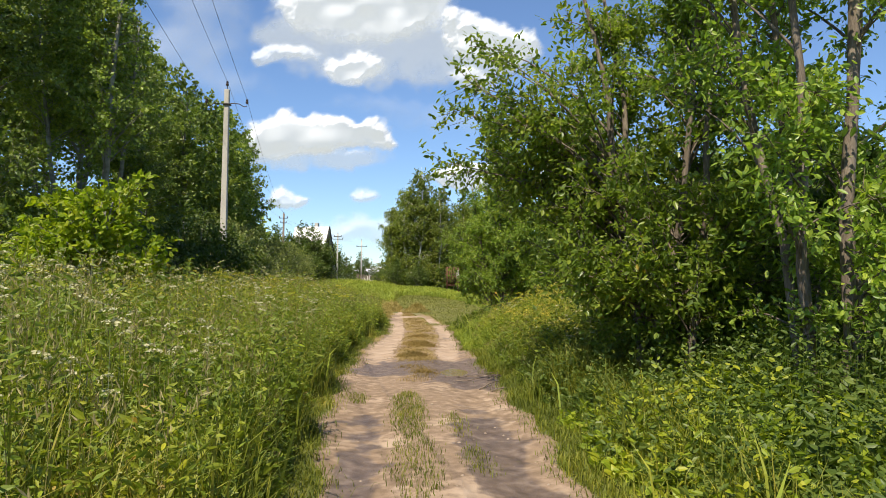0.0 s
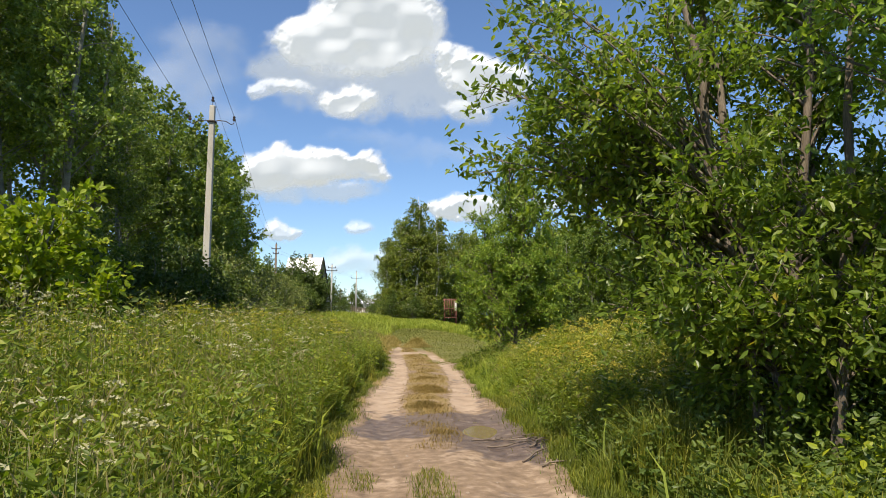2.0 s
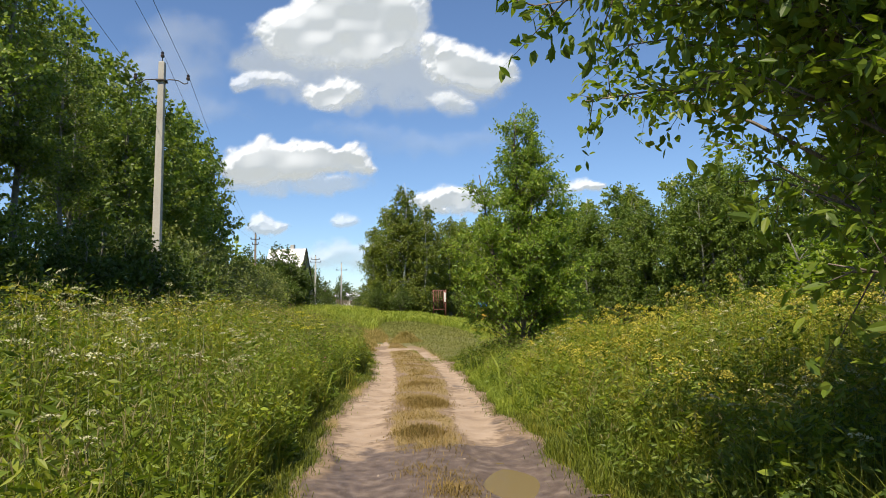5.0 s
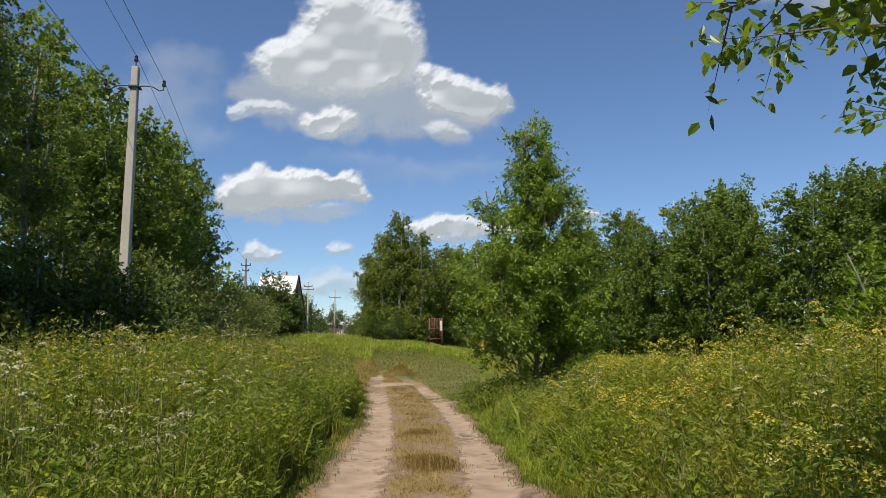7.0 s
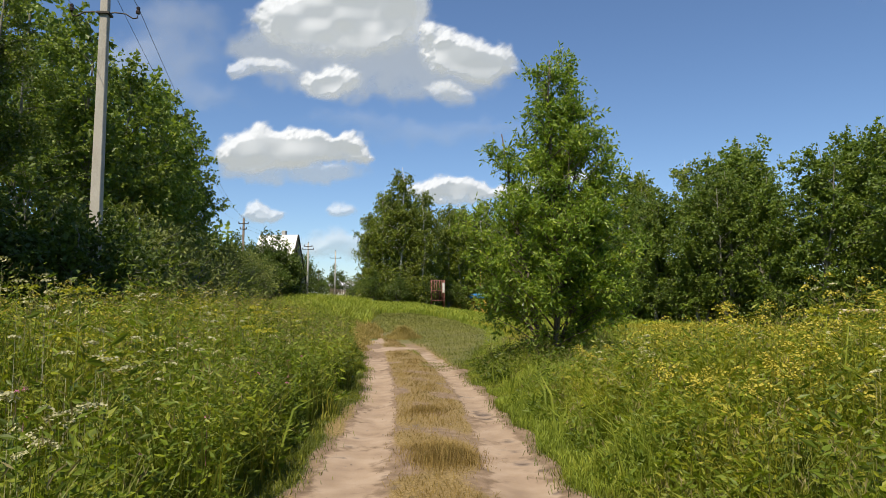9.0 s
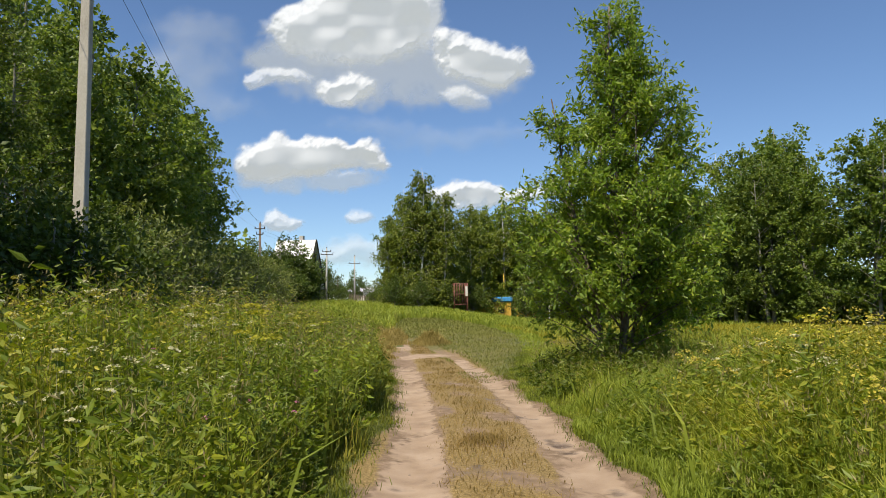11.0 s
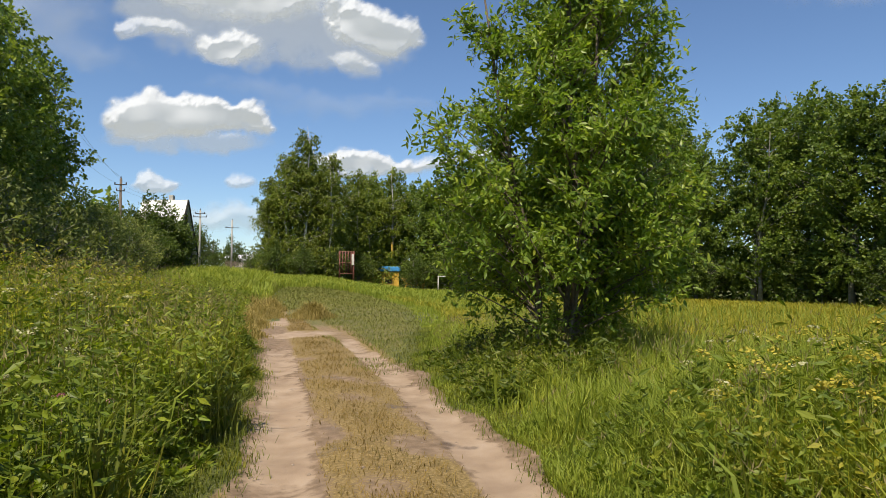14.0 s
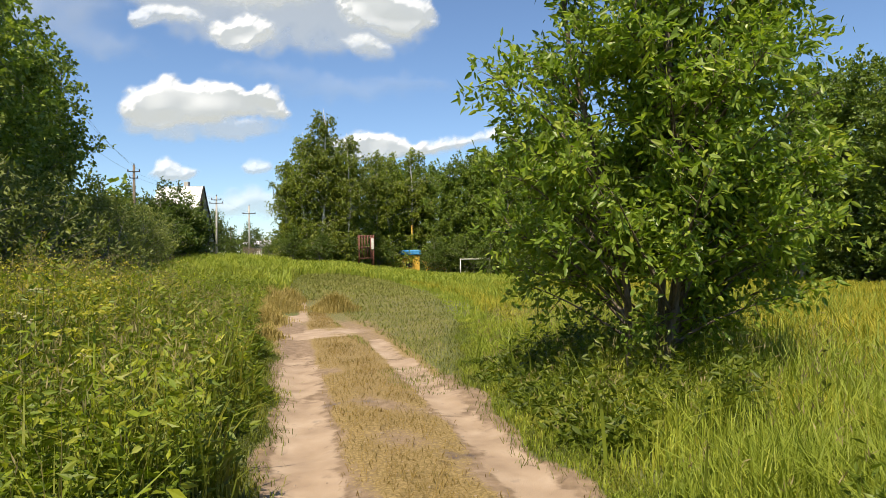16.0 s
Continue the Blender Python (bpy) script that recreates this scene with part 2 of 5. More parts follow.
M_YELLOW = surface("yellow_paint", [(0.50, 0.28, 0.04), (0.66, 0.40, 0.06), (0.75, 0.50, 0.12)], 2, (1, 1, 1), 0.6, 0, 0.1, 30)
M_BLUE = surface("blue_paint", [(0.03, 0.20, 0.50), (0.05, 0.28, 0.62), (0.10, 0.34, 0.66)], 2, (1, 1, 1), 0.5, 0, 0.1, 30)
M_WOOD = surface("grey_wood", [(0.10, 0.075, 0.055), (0.17, 0.13, 0.10), (0.24, 0.20, 0.16)], 3, (6, 6, 0.6), 0.85, 0, 0.4, 40)
M_STICK = surface("dead_twig", [(0.08, 0.06, 0.045), (0.15, 0.115, 0.09), (0.23, 0.18, 0.145)], 12, (1, 1, 1), 0.9, 0, 0.5, 60)
M_STONE = surface("pale_stone", [(0.20, 0.15, 0.115), (0.29, 0.225, 0.175), (0.37, 0.30, 0.245)], 14, (1, 1, 1), 0.85, 0, 0.4, 80)


# ---- mesh helpers ----
def smooth(a, b, x):
    t = np.clip((np.asarray(x, float) - a) / (b - a), 0, 1)
    return t * t * (3 - 2 * t)


def tri_mesh(name, verts, tris, material, shade=False):
    me = bpy.data.meshes.new(name)
    v, f = np.asarray(verts, np.float32).reshape(-1, 3), np.asarray(tris, np.int32).reshape(-1, 3)
    me.vertices.add(len(v))
    me.vertices.foreach_set("co", v.ravel())
    me.loops.add(f.size)
    me.loops.foreach_set("vertex_index", f.ravel())
    me.polygons.add(len(f))
    me.polygons.foreach_set("loop_start", np.arange(0, f.size, 3, dtype=np.int32))
    me.polygons.foreach_set("loop_total", np.full(len(f), 3, np.int32))
    me.polygons.foreach_set("use_smooth", np.full(len(f), shade))
    me.update(calc_edges=True)
    me.materials.append(material)
    return me


class Pile:
    """Gathers pieces of one mesh."""

    def __init__(self):
        self.v, self.f, self.n = [], [], 0

    def add(self, v, f):
        self.v.append(np.asarray(v, float).reshape(-1, 3))
        self.f.append(np.asarray(f, int).reshape(-1, 3) + self.n)
        self.n += len(self.v[-1])

    def mesh(self, name, material, shade=False):
        return tri_mesh(name, np.concatenate(self.v), np.concatenate(self.f), material, shade)


def part(name, me, parent, label=""):
    ob = new(name, me)
    ob.parent = parent
    if label:
        tagged(ob, label)
    return ob


def from_bm(name, bm, material, bevel=0.0, shade=False):
    if bevel:
        bmesh.ops.bevel(bm, geom=bm.edges[:], offset=bevel, segments=1, affect="EDGES")
    me = bpy.data.meshes.new(name)
    bm.to_mesh(me)
    bm.free()
    me.materials.append(material)
    for p in me.polygons:
        p.use_smooth = shade
    return me


def box_bm(size, at=(0, 0, 0), bm=None, turn=None):
    bm = bm or bmesh.new()
    m = Matrix.Translation(at) @ (turn or Matrix()) @ Matrix.Diagonal((*size, 1))
    bmesh.ops.create_cube(bm, size=1, matrix=m)
    return bm


def tube(pts, radii, sides=6, cap=True):
    """A tapered tube along points."""
    p, r = np.asarray(pts, float), np.asarray(radii, float)
    d = np.gradient(p, axis=0)
    d /= np.linalg.norm(d, axis=1, keepdims=True) + 1e-9
    ref = np.where(np.abs(d[:, 2:3]) > 0.9, [[1.0, 0, 0]], [[0, 0, 1.0]])
    a = np.cross(d, ref)
    a /= np.linalg.norm(a, axis=1, keepdims=True) + 1e-9
    b = np.cross(d, a)
    w = np.arange(sides) * 2 * np.pi / sides
    v = p[:, None] + r[:, None, None] * (np.cos(w)[None, :, None] * a[:, None] + np.sin(w)[None, :, None] * b[:, None])
    k = len(p)
    i, j = np.meshgrid(np.arange(k - 1), np.arange(sides), indexing="ij")
    q0, q1 = (i * sides + j).ravel(), (i * sides + (j + 1) % sides).ravel()
    q2, q3 = q1 + sides, q0 + sides
    f = np.concatenate([np.stack([q0, q1, q2], 1), np.stack([q0, q2, q3], 1)])
    if cap:
        s = np.arange(1, sides - 1)
        f = np.concatenate([f, np.stack([0 * s, s + 1, s], 1), (k - 1) * sides + np.stack([0 * s, s, s + 1], 1)])
    return v.reshape(-1, 3), f


def unit(v):
    return v / (np.linalg.norm(v, axis=-1, keepdims=True) + 1e-9)


def leaf_mesh(pos, axis, length, width, rng, full=False, fold=0.25, up=0.8, loose=0.8):
    """Folded leaves: one island each."""
    n = len(pos)
    axis = unit(axis)
    nor = unit(np.array([0, 0, up]) + rng.normal(0, loose, (n, 3)))
    side = unit(np.cross(axis, nor))
    nor = np.cross(side, axis)
    L, W = np.broadcast_to(length, (n,))[:, None], np.broadcast_to(width, (n,))[:, None]
    if full:
        rows = [(0, 0, 0), (0.30, 0.46, 0.3), (0.70, 0.36, 0.2), (1.0, 0, -0.25), (0.70, -0.36, 0.2), (0.30, -0.46, 0.3)]
        f0 = np.array([[0, 1, 2], [0, 2, 3], [0, 3, 4], [0, 4, 5]])
    else:
        rows = [(0, 0, 0), (0.42, 0.5, 0.3), (1.0, 0, -0.2), (0.42, -0.5, 0.3)]
        f0 = np.array([[0, 1, 2], [0, 2, 3]])
    v = np.stack([pos + a * L * axis + s * W * side + fold * h * W * nor for a, s, h in rows], 1)
    f = (np.arange(n)[:, None, None] * len(rows) + f0[None]).reshape(-1, 3)
    return v.reshape(-1, 3), f


def blade_mesh(pos, height, width, lean, rng):
    """Grass blades that bend over."""
    n = len(pos)
    a = rng.uniform(0, 2 * np.pi, n)
    out = np.stack([np.cos(a), np.sin(a), 0 * a], 1)
    w = a + rng.uniform(0.8, 2.3, n)
    side = np.stack([np.cos(w), np.sin(w), 0 * w], 1) * (np.broadcast_to(width, (n,))[:, None])
    h, k = np.broadcast_to(height, (n,))[:, None], np.broadcast_to(lean, (n,))[:, None]
    z = np.array([[0, 0, 1.0]])
    mid = pos + 0.58 * h * z + 0.28 * k * h * out
    tip = pos + h * (1 - 0.35 * k) * z + 0.9 * k * h * out
    v = np.stack([pos - side * 0.5, pos + side * 0.5, mid - side * 0.4, mid + side * 0.4, tip], 1)
    f0 = np.array([[0, 1, 3], [0, 3, 2], [2, 3, 4]])
    f = (np.arange(n)[:, None, None] * 5 + f0[None]).reshape(-1, 3)
    return v.reshape(-1, 3), f


# ---- the lie of the land ----
def road_left(y):
    return np.interp(y, [0, 4.5, 8, 12, 16, 20, 24, 28, 34, 40, 62], [-0.35, -0.42, -0.62, -0.62, -0.50, -0.12, -0.10, -0.25, -0.5, -0.4, 1.0]) + 0.05 * np.sin(1.7 * y) + 0.045 * np.sin(4.3 * y + 1.0)


def road_right(y):
    return np.interp(y, [0, 4.5, 9, 12, 16, 19, 22, 24, 26, 31, 45, 62], [1.3, 1.42, 1.56, 1.65, 1.68, 1.85, 1.9, 2.05, 2.5, 3.7, 6.0, 6.5]) + 0.05 * np.sin(1.9 * y + 2.0) + 0.045 * np.sin(4.7 * y)


def rut_l(y):
    return np.interp(y, [0, 8, 14, 18, 22, 26], [-0.02, -0.15, -0.15, 0.12, 0.20, 0.2])


def rut_r(y):
    return np.interp(y, [0, 8, 14, 19, 22, 25, 29, 32], [1.05, 1.08, 1.22, 1.55, 1.62, 1.6, 1.5, 1.2])


def sand_patch(x, y):
    """Bare sand where the track bends: a patch across it, and what is left of the ruts beyond."""
    out = np.exp(-(((x - 0.75) / 0.95) ** 2 + ((y - 29.6 - 0.3 * (x - 0.7)) / 0.9) ** 2) ** 2) + np.exp(-(((x - 0.2) / 0.35) ** 2 + ((y - 32.8) / 1.3) ** 2) ** 2)
    return out + np.exp(-(((x - 0.38) / 0.18) ** 2 + ((y - 37.5) / 4.0) ** 2) ** 2) + np.exp(-(((x - 1.55) / 0.2) ** 2 + ((y - 27.0) / 1.8) ** 2) ** 2)


def wave(x, y, s, seed):
    """A cheap smooth noise from a few sines, about -1 to 1."""
    r = np.random.default_rng(seed)
    out = 0
    for _ in range(6):
        a, p, q = r.uniform(0, 2 * np.pi), r.uniform(0, 2 * np.pi), r.uniform(0.6, 1.7)
        out = out + np.sin((np.cos(a) * x + np.sin(a) * y) * q * 2 * np.pi / s + p)
    return out / 3.0


def terrain(x, y):
    x, y = np.asarray(x, float), np.asarray(y, float)
    z = 0.22 * smooth(-0.9, -3.5, x) * (1 - smooth(30, 50, y))
    z = z - 0.45 * smooth(3.0, 10, x) * smooth(10, 24, y)
    z = z + 1.05 * smooth(38 + 22 * smooth(2, 9, x), 86, y) * smooth(16, 5, x) + 0.8 * smooth(55, 95, y) * smooth(3, -6, x)
    z = z + 0.05 * wave(x, y, 9, 3) * smooth(0.8, 3, np.abs(x - 0.5))
    on = smooth(0.25, -0.15, road_left(y) - x) * smooth(0.25, -0.15, x - road_right(y)) * (1 - smooth(26, 32, y))
    rut = np.exp(-(((x - rut_l(y)) / 0.28) ** 2)) + np.exp(-(((x - rut_r(y)) / 0.28) ** 2))
    z = z + on * (-0.045 * rut + 0.012 * wave(x, y, 0.9, 5) )
    z = z - 0.05 * np.exp(-(((x - 0.98) / 0.28) ** 2) - ((y - 11.0) / 0.55) ** 2)
    return z


def on_ground(x, y, lift=0.0):
    return np.stack([x, y, terrain(x, y) + lift], 1)


def build_ground():
    def axis(a, b, step, far, grow):
        mid = np.arange(a, b + step / 2, step)
        out, s = [], step
        p = 0.0
        while p < far:
            s *= grow
            p += s
            out.append(p)
        out = np.array(out)
        return np.concatenate([a - out[::-1], mid, mid[-1] + out])

    xs, ys = axis(-1.1, 2.4, 0.055, 3200, 1.16), axis(-1.0, 40.0, 0.075, 3200, 1.13)
    X, Y = np.meshgrid(xs, ys)
    x, y = X.ravel(), Y.ravel()
    z = terrain(x, y)
    nx, ny = len(xs), len(ys)
    i, j = np.meshgrid(np.arange(ny - 1), np.arange(nx - 1), indexing="ij")
    a = (i * nx + j).ravel()
    f = np.concatenate([np.stack([a, a + 1, a + nx + 1], 1), np.stack([a, a + nx + 1, a + nx], 1)])
    me = tri_mesh("ground", np.stack([x, y, z], 1), f, M_GROUND, True)
    inside = smooth(-0.12, 0.12, x - road_left(y)) * smooth(-0.12, 0.12, road_right(y) - x)
    narrow = smooth(13, 18, y) * (1 - smooth(27, 29, y))
    wl, wr = np.exp(-(((x - rut_l(y)) / (0.34 - 0.06 * narrow)) ** 4)), np.exp(-(((x - rut_r(y)) / (0.31 - 0.09 * narrow)) ** 4))
    near = 1 - smooth(9.5, 13.5, y)
    strip = inside * (1 - np.maximum(wl, wr)) * smooth(8.5, 13, y) * smooth(0.40, 0.10, x - rut_r(y)) * (1 - smooth(30, 36, y)) * (0.60 + 0.25 * wave(x, y, 1.2, 44))
    bare = inside * (1 - smooth(28, 36, y)) * (1 - smooth(1.7, 2.1, x) * smooth(23.5, 25, y)) * (1 - 0.35 * strip)
    pale = np.maximum(np.maximum(wl, wr) * inside * (0.35 + 0.65 * smooth(10.5, 14, y)), near * inside * (0.40 + 0.17 * wave(x, y, 1.6, 8)))
    pale = pale * (1 - smooth(25.5, 28, y))
    patch = sand_patch(x, y)
    pale = np.clip(np.maximum(pale, patch), 0, 1) * (0.82 + 0.3 * wave(x, y, 1.1, 9))
    damp = 0.85 * np.exp(-(((x - 1.35) / 0.75) ** 2 + ((y - 10.6) / 1.5) ** 2) ** 1.5) + 0.55 * np.exp(-(((x - 0.4) / 1.0) ** 2 + ((y - 11.3) / 1.2) ** 2) ** 2)
    damp = damp + 0.15 * np.exp(-(((x - 1.45) / 0.16) ** 2 + ((y - 16) / 7.0) ** 4)) + 0.46 * np.exp(-(((x + 0.15) / 0.2) ** 2 + ((y - 5.0) / 2.0) ** 4)) + 0.50 * np.exp(-(((x - 0.95) / 0.28) ** 2 + ((y - 5.0) / 2.5) ** 4))
    mown = smooth(0.2, 0.9, x - road_left(y)) * smooth(-0.3, 0.4, road_right(y) - x) * smooth(23, 27, y) * (1 - smooth(58, 68, y))
    dry = np.clip(strip * 1.15 + mown * 0.46, 0, 1)
    bare = np.maximum(bare, np.clip(patch, 0, 1))
    for name, val in (("bare", bare), ("pale", pale), ("damp", np.clip(0.27 + 0.08 * wave(x, y, 2.2, 48) + damp, 0, 1) * inside * (1 - smooth(26, 30, y))), ("dry", dry)):
        at = me.attributes.new(name, "FLOAT", "POINT")
        at.data.foreach_set("value", np.asarray(val, np.float32))
    return tagged(new("ground", me), "sandy dirt track with two wheel ruts through rough grass", "ground", kind="structure")


build_ground()


# ---- clouds: a far sheet of sun-lit relief with an added glow and soft rims ----
def cloud_material():
    m, n, l = nodes("cloud")
    att = n.new("ShaderNodeAttribute")
    att.attribute_name = "cover"
    d, e, add = n.new("ShaderNodeBsdfDiffuse"), n.new("ShaderNodeEmission"), n.new("ShaderNodeAddShader")
    d.inputs[0].default_value = (0.255, 0.262, 0.275, 1)
    # Steady bluish emission stands in for light scattered inside the cloud.
    e.inputs[0].default_value, e.inputs[1].default_value = (0.82, 0.90, 1.0, 1), 0.43
    tr, mix, o = n.new("ShaderNodeBsdfTransparent"), n.new("ShaderNodeMixShader"), n.new("ShaderNodeOutputMaterial")
    l.new(d.outputs[0], add.inputs[0])
    l.new(e.outputs[0], add.inputs[1])
    l.new(att.outputs["Fac"], mix.inputs[0])
    l.new(tr.outputs[0], mix.inputs[1])
    l.new(add.outputs[0], mix.inputs[2])
    l.new(mix.outputs[0], o.inputs[0])
    return m


M_CLOUD = cloud_material()


def fbm(x, y, octaves, seed):
    """Value noise in several octaves, 0 to 1."""
    r = np.random.default_rng(seed)
    out, amp, tot = 0, 1.0, 0.0
    for _ in range(octaves):
        g = r.random((128, 128))
        xi, yi = np.floor(x).astype(int), np.floor(y).astype(int)
        u, w = x - xi, y - yi
        u, w = u * u * (3 - 2 * u), w * w * (3 - 2 * w)
        q = lambda a, b: g[(yi + b) % 128, (xi + a) % 128]
        out = out + amp * ((q(0, 0) * (1 - u) + q(1, 0) * u) * (1 - w) + (q(0, 1) * (1 - u) + q(1, 1) * u) * w)
        tot, amp, x, y = tot + amp, amp * 0.52, x * 2.03 + 7.1, y * 2.03 + 3.7
    return out / tot


def build_cloud(puffs, label, thin=1.0, step=6.0, seed=1, relief=190.0, rough=0.66, soft=0.46, lean=0.35, back=0.0):
    """puffs: centre across, height, half width, half height, all in metres on a plane 2500 m ahead; lean tips the face
    downwards, off the sun, to grey it.
    """
    p = np.array(puffs, float) * [1, 1, 1.1, 1.1]
    x0, x1 = (p[:, 0] - 2.1 * p[:, 2]).min(), (p[:, 0] + 2.1 * p[:, 2]).max()
    z0, z1 = (p[:, 1] - 2.1 * p[:, 3]).min(), (p[:, 1] + 2.1 * p[:, 3]).max()
    xs, zs = np.arange(x0, x1, step), np.arange(z0, z1, step)
    X, Z = np.meshgrid(xs, zs)
    wx = (fbm(X / 70, Z / 70, 5, seed) - 0.5) * 70
    wz = (fbm(X / 70, Z / 70, 5, seed + 1) - 0.5) * 70
    mass, low = np.zeros(X.shape), np.zeros(X.shape)
    for cx, cz, rx, rz in p:
        u, w = (X + wx - cx) / rx, (Z + wz - cz) / rz
        q = np.exp(-0.9 * (u * u + w * w))
        mass, low = mass + q, low - w * q
    low = low / (mass + 1e-6)
    billow = 1 - 2 * np.abs(fbm(X / 110, Z / 95, 5, seed + 2) - 0.5)
    d = np.minimum(mass, 1.3) - 0.62 + rough * (fbm(X / 75, Z / 65, 6, seed + 3) - 0.5) + 0.3 * (billow - 0.8)
    alpha = smooth(-0.08, soft + 0.55 * np.clip(low, 0, 1), d) * thin
    bulge = relief * (1.25 * np.sqrt(np.clip(np.minimum(mass, 1.6) - 0.1, 0, 2)) + 0.30 * (fbm(X / 120, Z / 105, 2, seed + 6) - 0.5)) + lean * (Z - p[:, 1].mean())
    near = (2500 - bulge + back) / 2500
    v = np.stack([X * near, 2500 * near, Z * near], -1).reshape(-1, 3)
    ny, nx = X.shape
    i, j = np.meshgrid(np.arange(ny - 1), np.arange(nx - 1), indexing="ij")
    a = (i * nx + j).ravel()
    af = alpha.ravel()
    keep = np.maximum.reduce([af[a], af[a + 1], af[a + nx], af[a + nx + 1]]) > 0.002
    a = a[keep]
    f = np.concatenate([np.stack([a, a + 1, a + nx + 1], 1), np.stack([a, a + nx + 1, a + nx], 1)])
    me = tri_mesh("cloud", v, f, M_CLOUD, True)
    at = me.attributes.new("cover", "FLOAT", "POINT")
    at.data.foreach_set("value", af.astype(np.float32))
    ob = tagged(new("backdrop_cloud", me), label, "cloud", kind="structure")
    ob.visible_shadow = False
    return ob


# Strongly leaned sheets turn from the sun to make the grey undersides.
build_cloud([(18, 879, 395, 106), (-256, 892, 254, 84), (255, 864, 193, 96), (-131, 996, 278, 128), (40, 791, 255, 63)], "grey flat base of the towering cumulus", 0.68, 6, 2, 60.0, 0.5, 0.55, 1.2, 500.0)
build_cloud([(-375, 1042, 102, 89), (-269, 1013, 106, 95), (-176, 1140, 90, 107), (-90, 1064, 150, 118), (15, 1216, 162, 130), (113, 1118, 86, 108), (-137, 1312, 130, 97), (-194, 971, 191, 68), (17, 1001, 150, 85)], "towering white cumulus cloud with billowing head", 1, 5, 12)
build_cloud([(364, 946, 112, 82), (265, 965, 75, 60), (451, 899, 73, 65), (200, 1035, 43, 38), (352, 867, 108, 56), (255, 909, 86, 53)], "white cumulus cloud beside the tall one", 0.97, 5, 22)
build_cloud([(-160, 818, 76, 55), (-86, 842, 63, 38), (-212, 795, 59, 42), (-169, 770, 84, 33)], "small bright cumulus puff", 0.95, 5, 32)
build_cloud([(-441, 842, 84, 35), (-349, 860, 84, 31), (-502, 829, 41, 25)], "pale ragged cloud fragment", 0.7, 5, 42)
build_cloud([(298, 754, 81, 51), (254, 797, 60, 42)], "pale cloud tail below the cumulus", 0.6, 5, 52, 120.0, 0.42, 0.5)
build_cloud([(-423, 585, 74, 58), (-341, 572, 83, 49), (-482, 531, 66, 49), (-248, 561, 87, 45), (-165, 559, 75, 41), (-87, 577, 71, 50), (-51, 540, 46, 37), (-288, 518, 207, 49), (-471, 500, 82, 37)], "long flat-based white cumulus cloud", 1, 5, 62)
build_cloud([(-307, 467, 227, 41), (-430, 479, 123, 41), (-164, 484, 125, 37)], "grey underside of the long cloud", 0.6, 6, 72, 50.0, 0.5, 0.6, 1.2, 400.0)
build_cloud([(-394, 320, 53, 34), (-427, 286, 61, 28), (-363, 293, 49, 26)], "small low cumulus cloud", 0.75, 5, 82)
build_cloud([(-130, 331, 49, 31), (-99, 315, 41, 20)], "small pale cloud", 0.6, 5, 92, 120.0, 0.42, 0.6)
build_cloud([(233, 412, 75, 42), (307, 422, 71, 38), (170, 394, 62, 29), (360, 397, 84, 38), (468, 409, 84, 33), (773, 469, 77, 34), (851, 479, 47, 25), (619, 433, 106, 38)], "white cloud low over the trees", 0.95, 5, 102)
build_cloud([(1890, 1384, 278, 116), (2283, 1328, 328, 140), (1650, 1446, 208, 69), (2647, 1394, 285, 118)], "grey cloud high over the field", 0.7, 8, 112, 40.0, 0.5, 0.9, 2.0)
build_cloud([(-118, 223, 164, 53), (-239, 181, 143, 36), (46, 204, 124, 41)], "thin hazy cloud over the lane", 0.55, 6, 122, 60.0, 0.5, 0.9)
build_cloud([(-729, 887, 229, 104), (-906, 817, 185, 82), (-580, 720, 166, 62), (-695, 1041, 189, 84)], "thin veil of cloud by the trees", 0.35, 8, 132, 40.0, 0.5, 0.9)
build_cloud([(169, 609, 254, 46), (-84, 668, 231, 42), (470, 660, 171, 42)], "thin streak of haze between the clouds", 0.22, 8, 142, 40.0, 0.5, 0.9)

# ---- grass and weeds ----
def scatter(n, x0, x1, y0, y1, rng):
    return rng.uniform(x0, x1, n), rng.uniform(y0, y1, n)


def left_gap(x, y):
    return road_left(y) - x


def right_gap(x, y):
    return x - road_right(y)


def stuff(name, me, label, category="grass"):
    return tagged(new(name, me), label, category, kind="stuff")


def left_height(x, y):
    g = left_gap(x, y) + 0.14 * wave(x, y, 1.7, 25)
    return (0.09 + 0.68 * smooth(0.16, 0.42, g) + 0.30 * smooth(0.5, 2.2, g)) * (1 + 0.20 * wave(x, y, 2.6, 21) + 0.14 * wave(x, y, 0.9, 23)) * (1 - 0.35 * smooth(26, 45, y))


def right_height(x, y):
    g = right_gap(x, y) + 0.12 * wave(x, y, 1.5, 26)
    tall = (0.12 + 0.52 * smooth(0.05, 0.8, g) + 0.44 * smooth(0.8, 2.4, g)) * (1 + 0.22 * wave(x, y, 2.4, 22) + 0.15 * wave(x, y, 0.9, 24))
    return tall * (1 + 0.16 * smooth(2.0, 3.6, g) * smooth(9, 11, y)) * (1 - 0.36 * smooth(16, 19.5, y)) * (1 - 0.3 * smooth(24, 30, y))


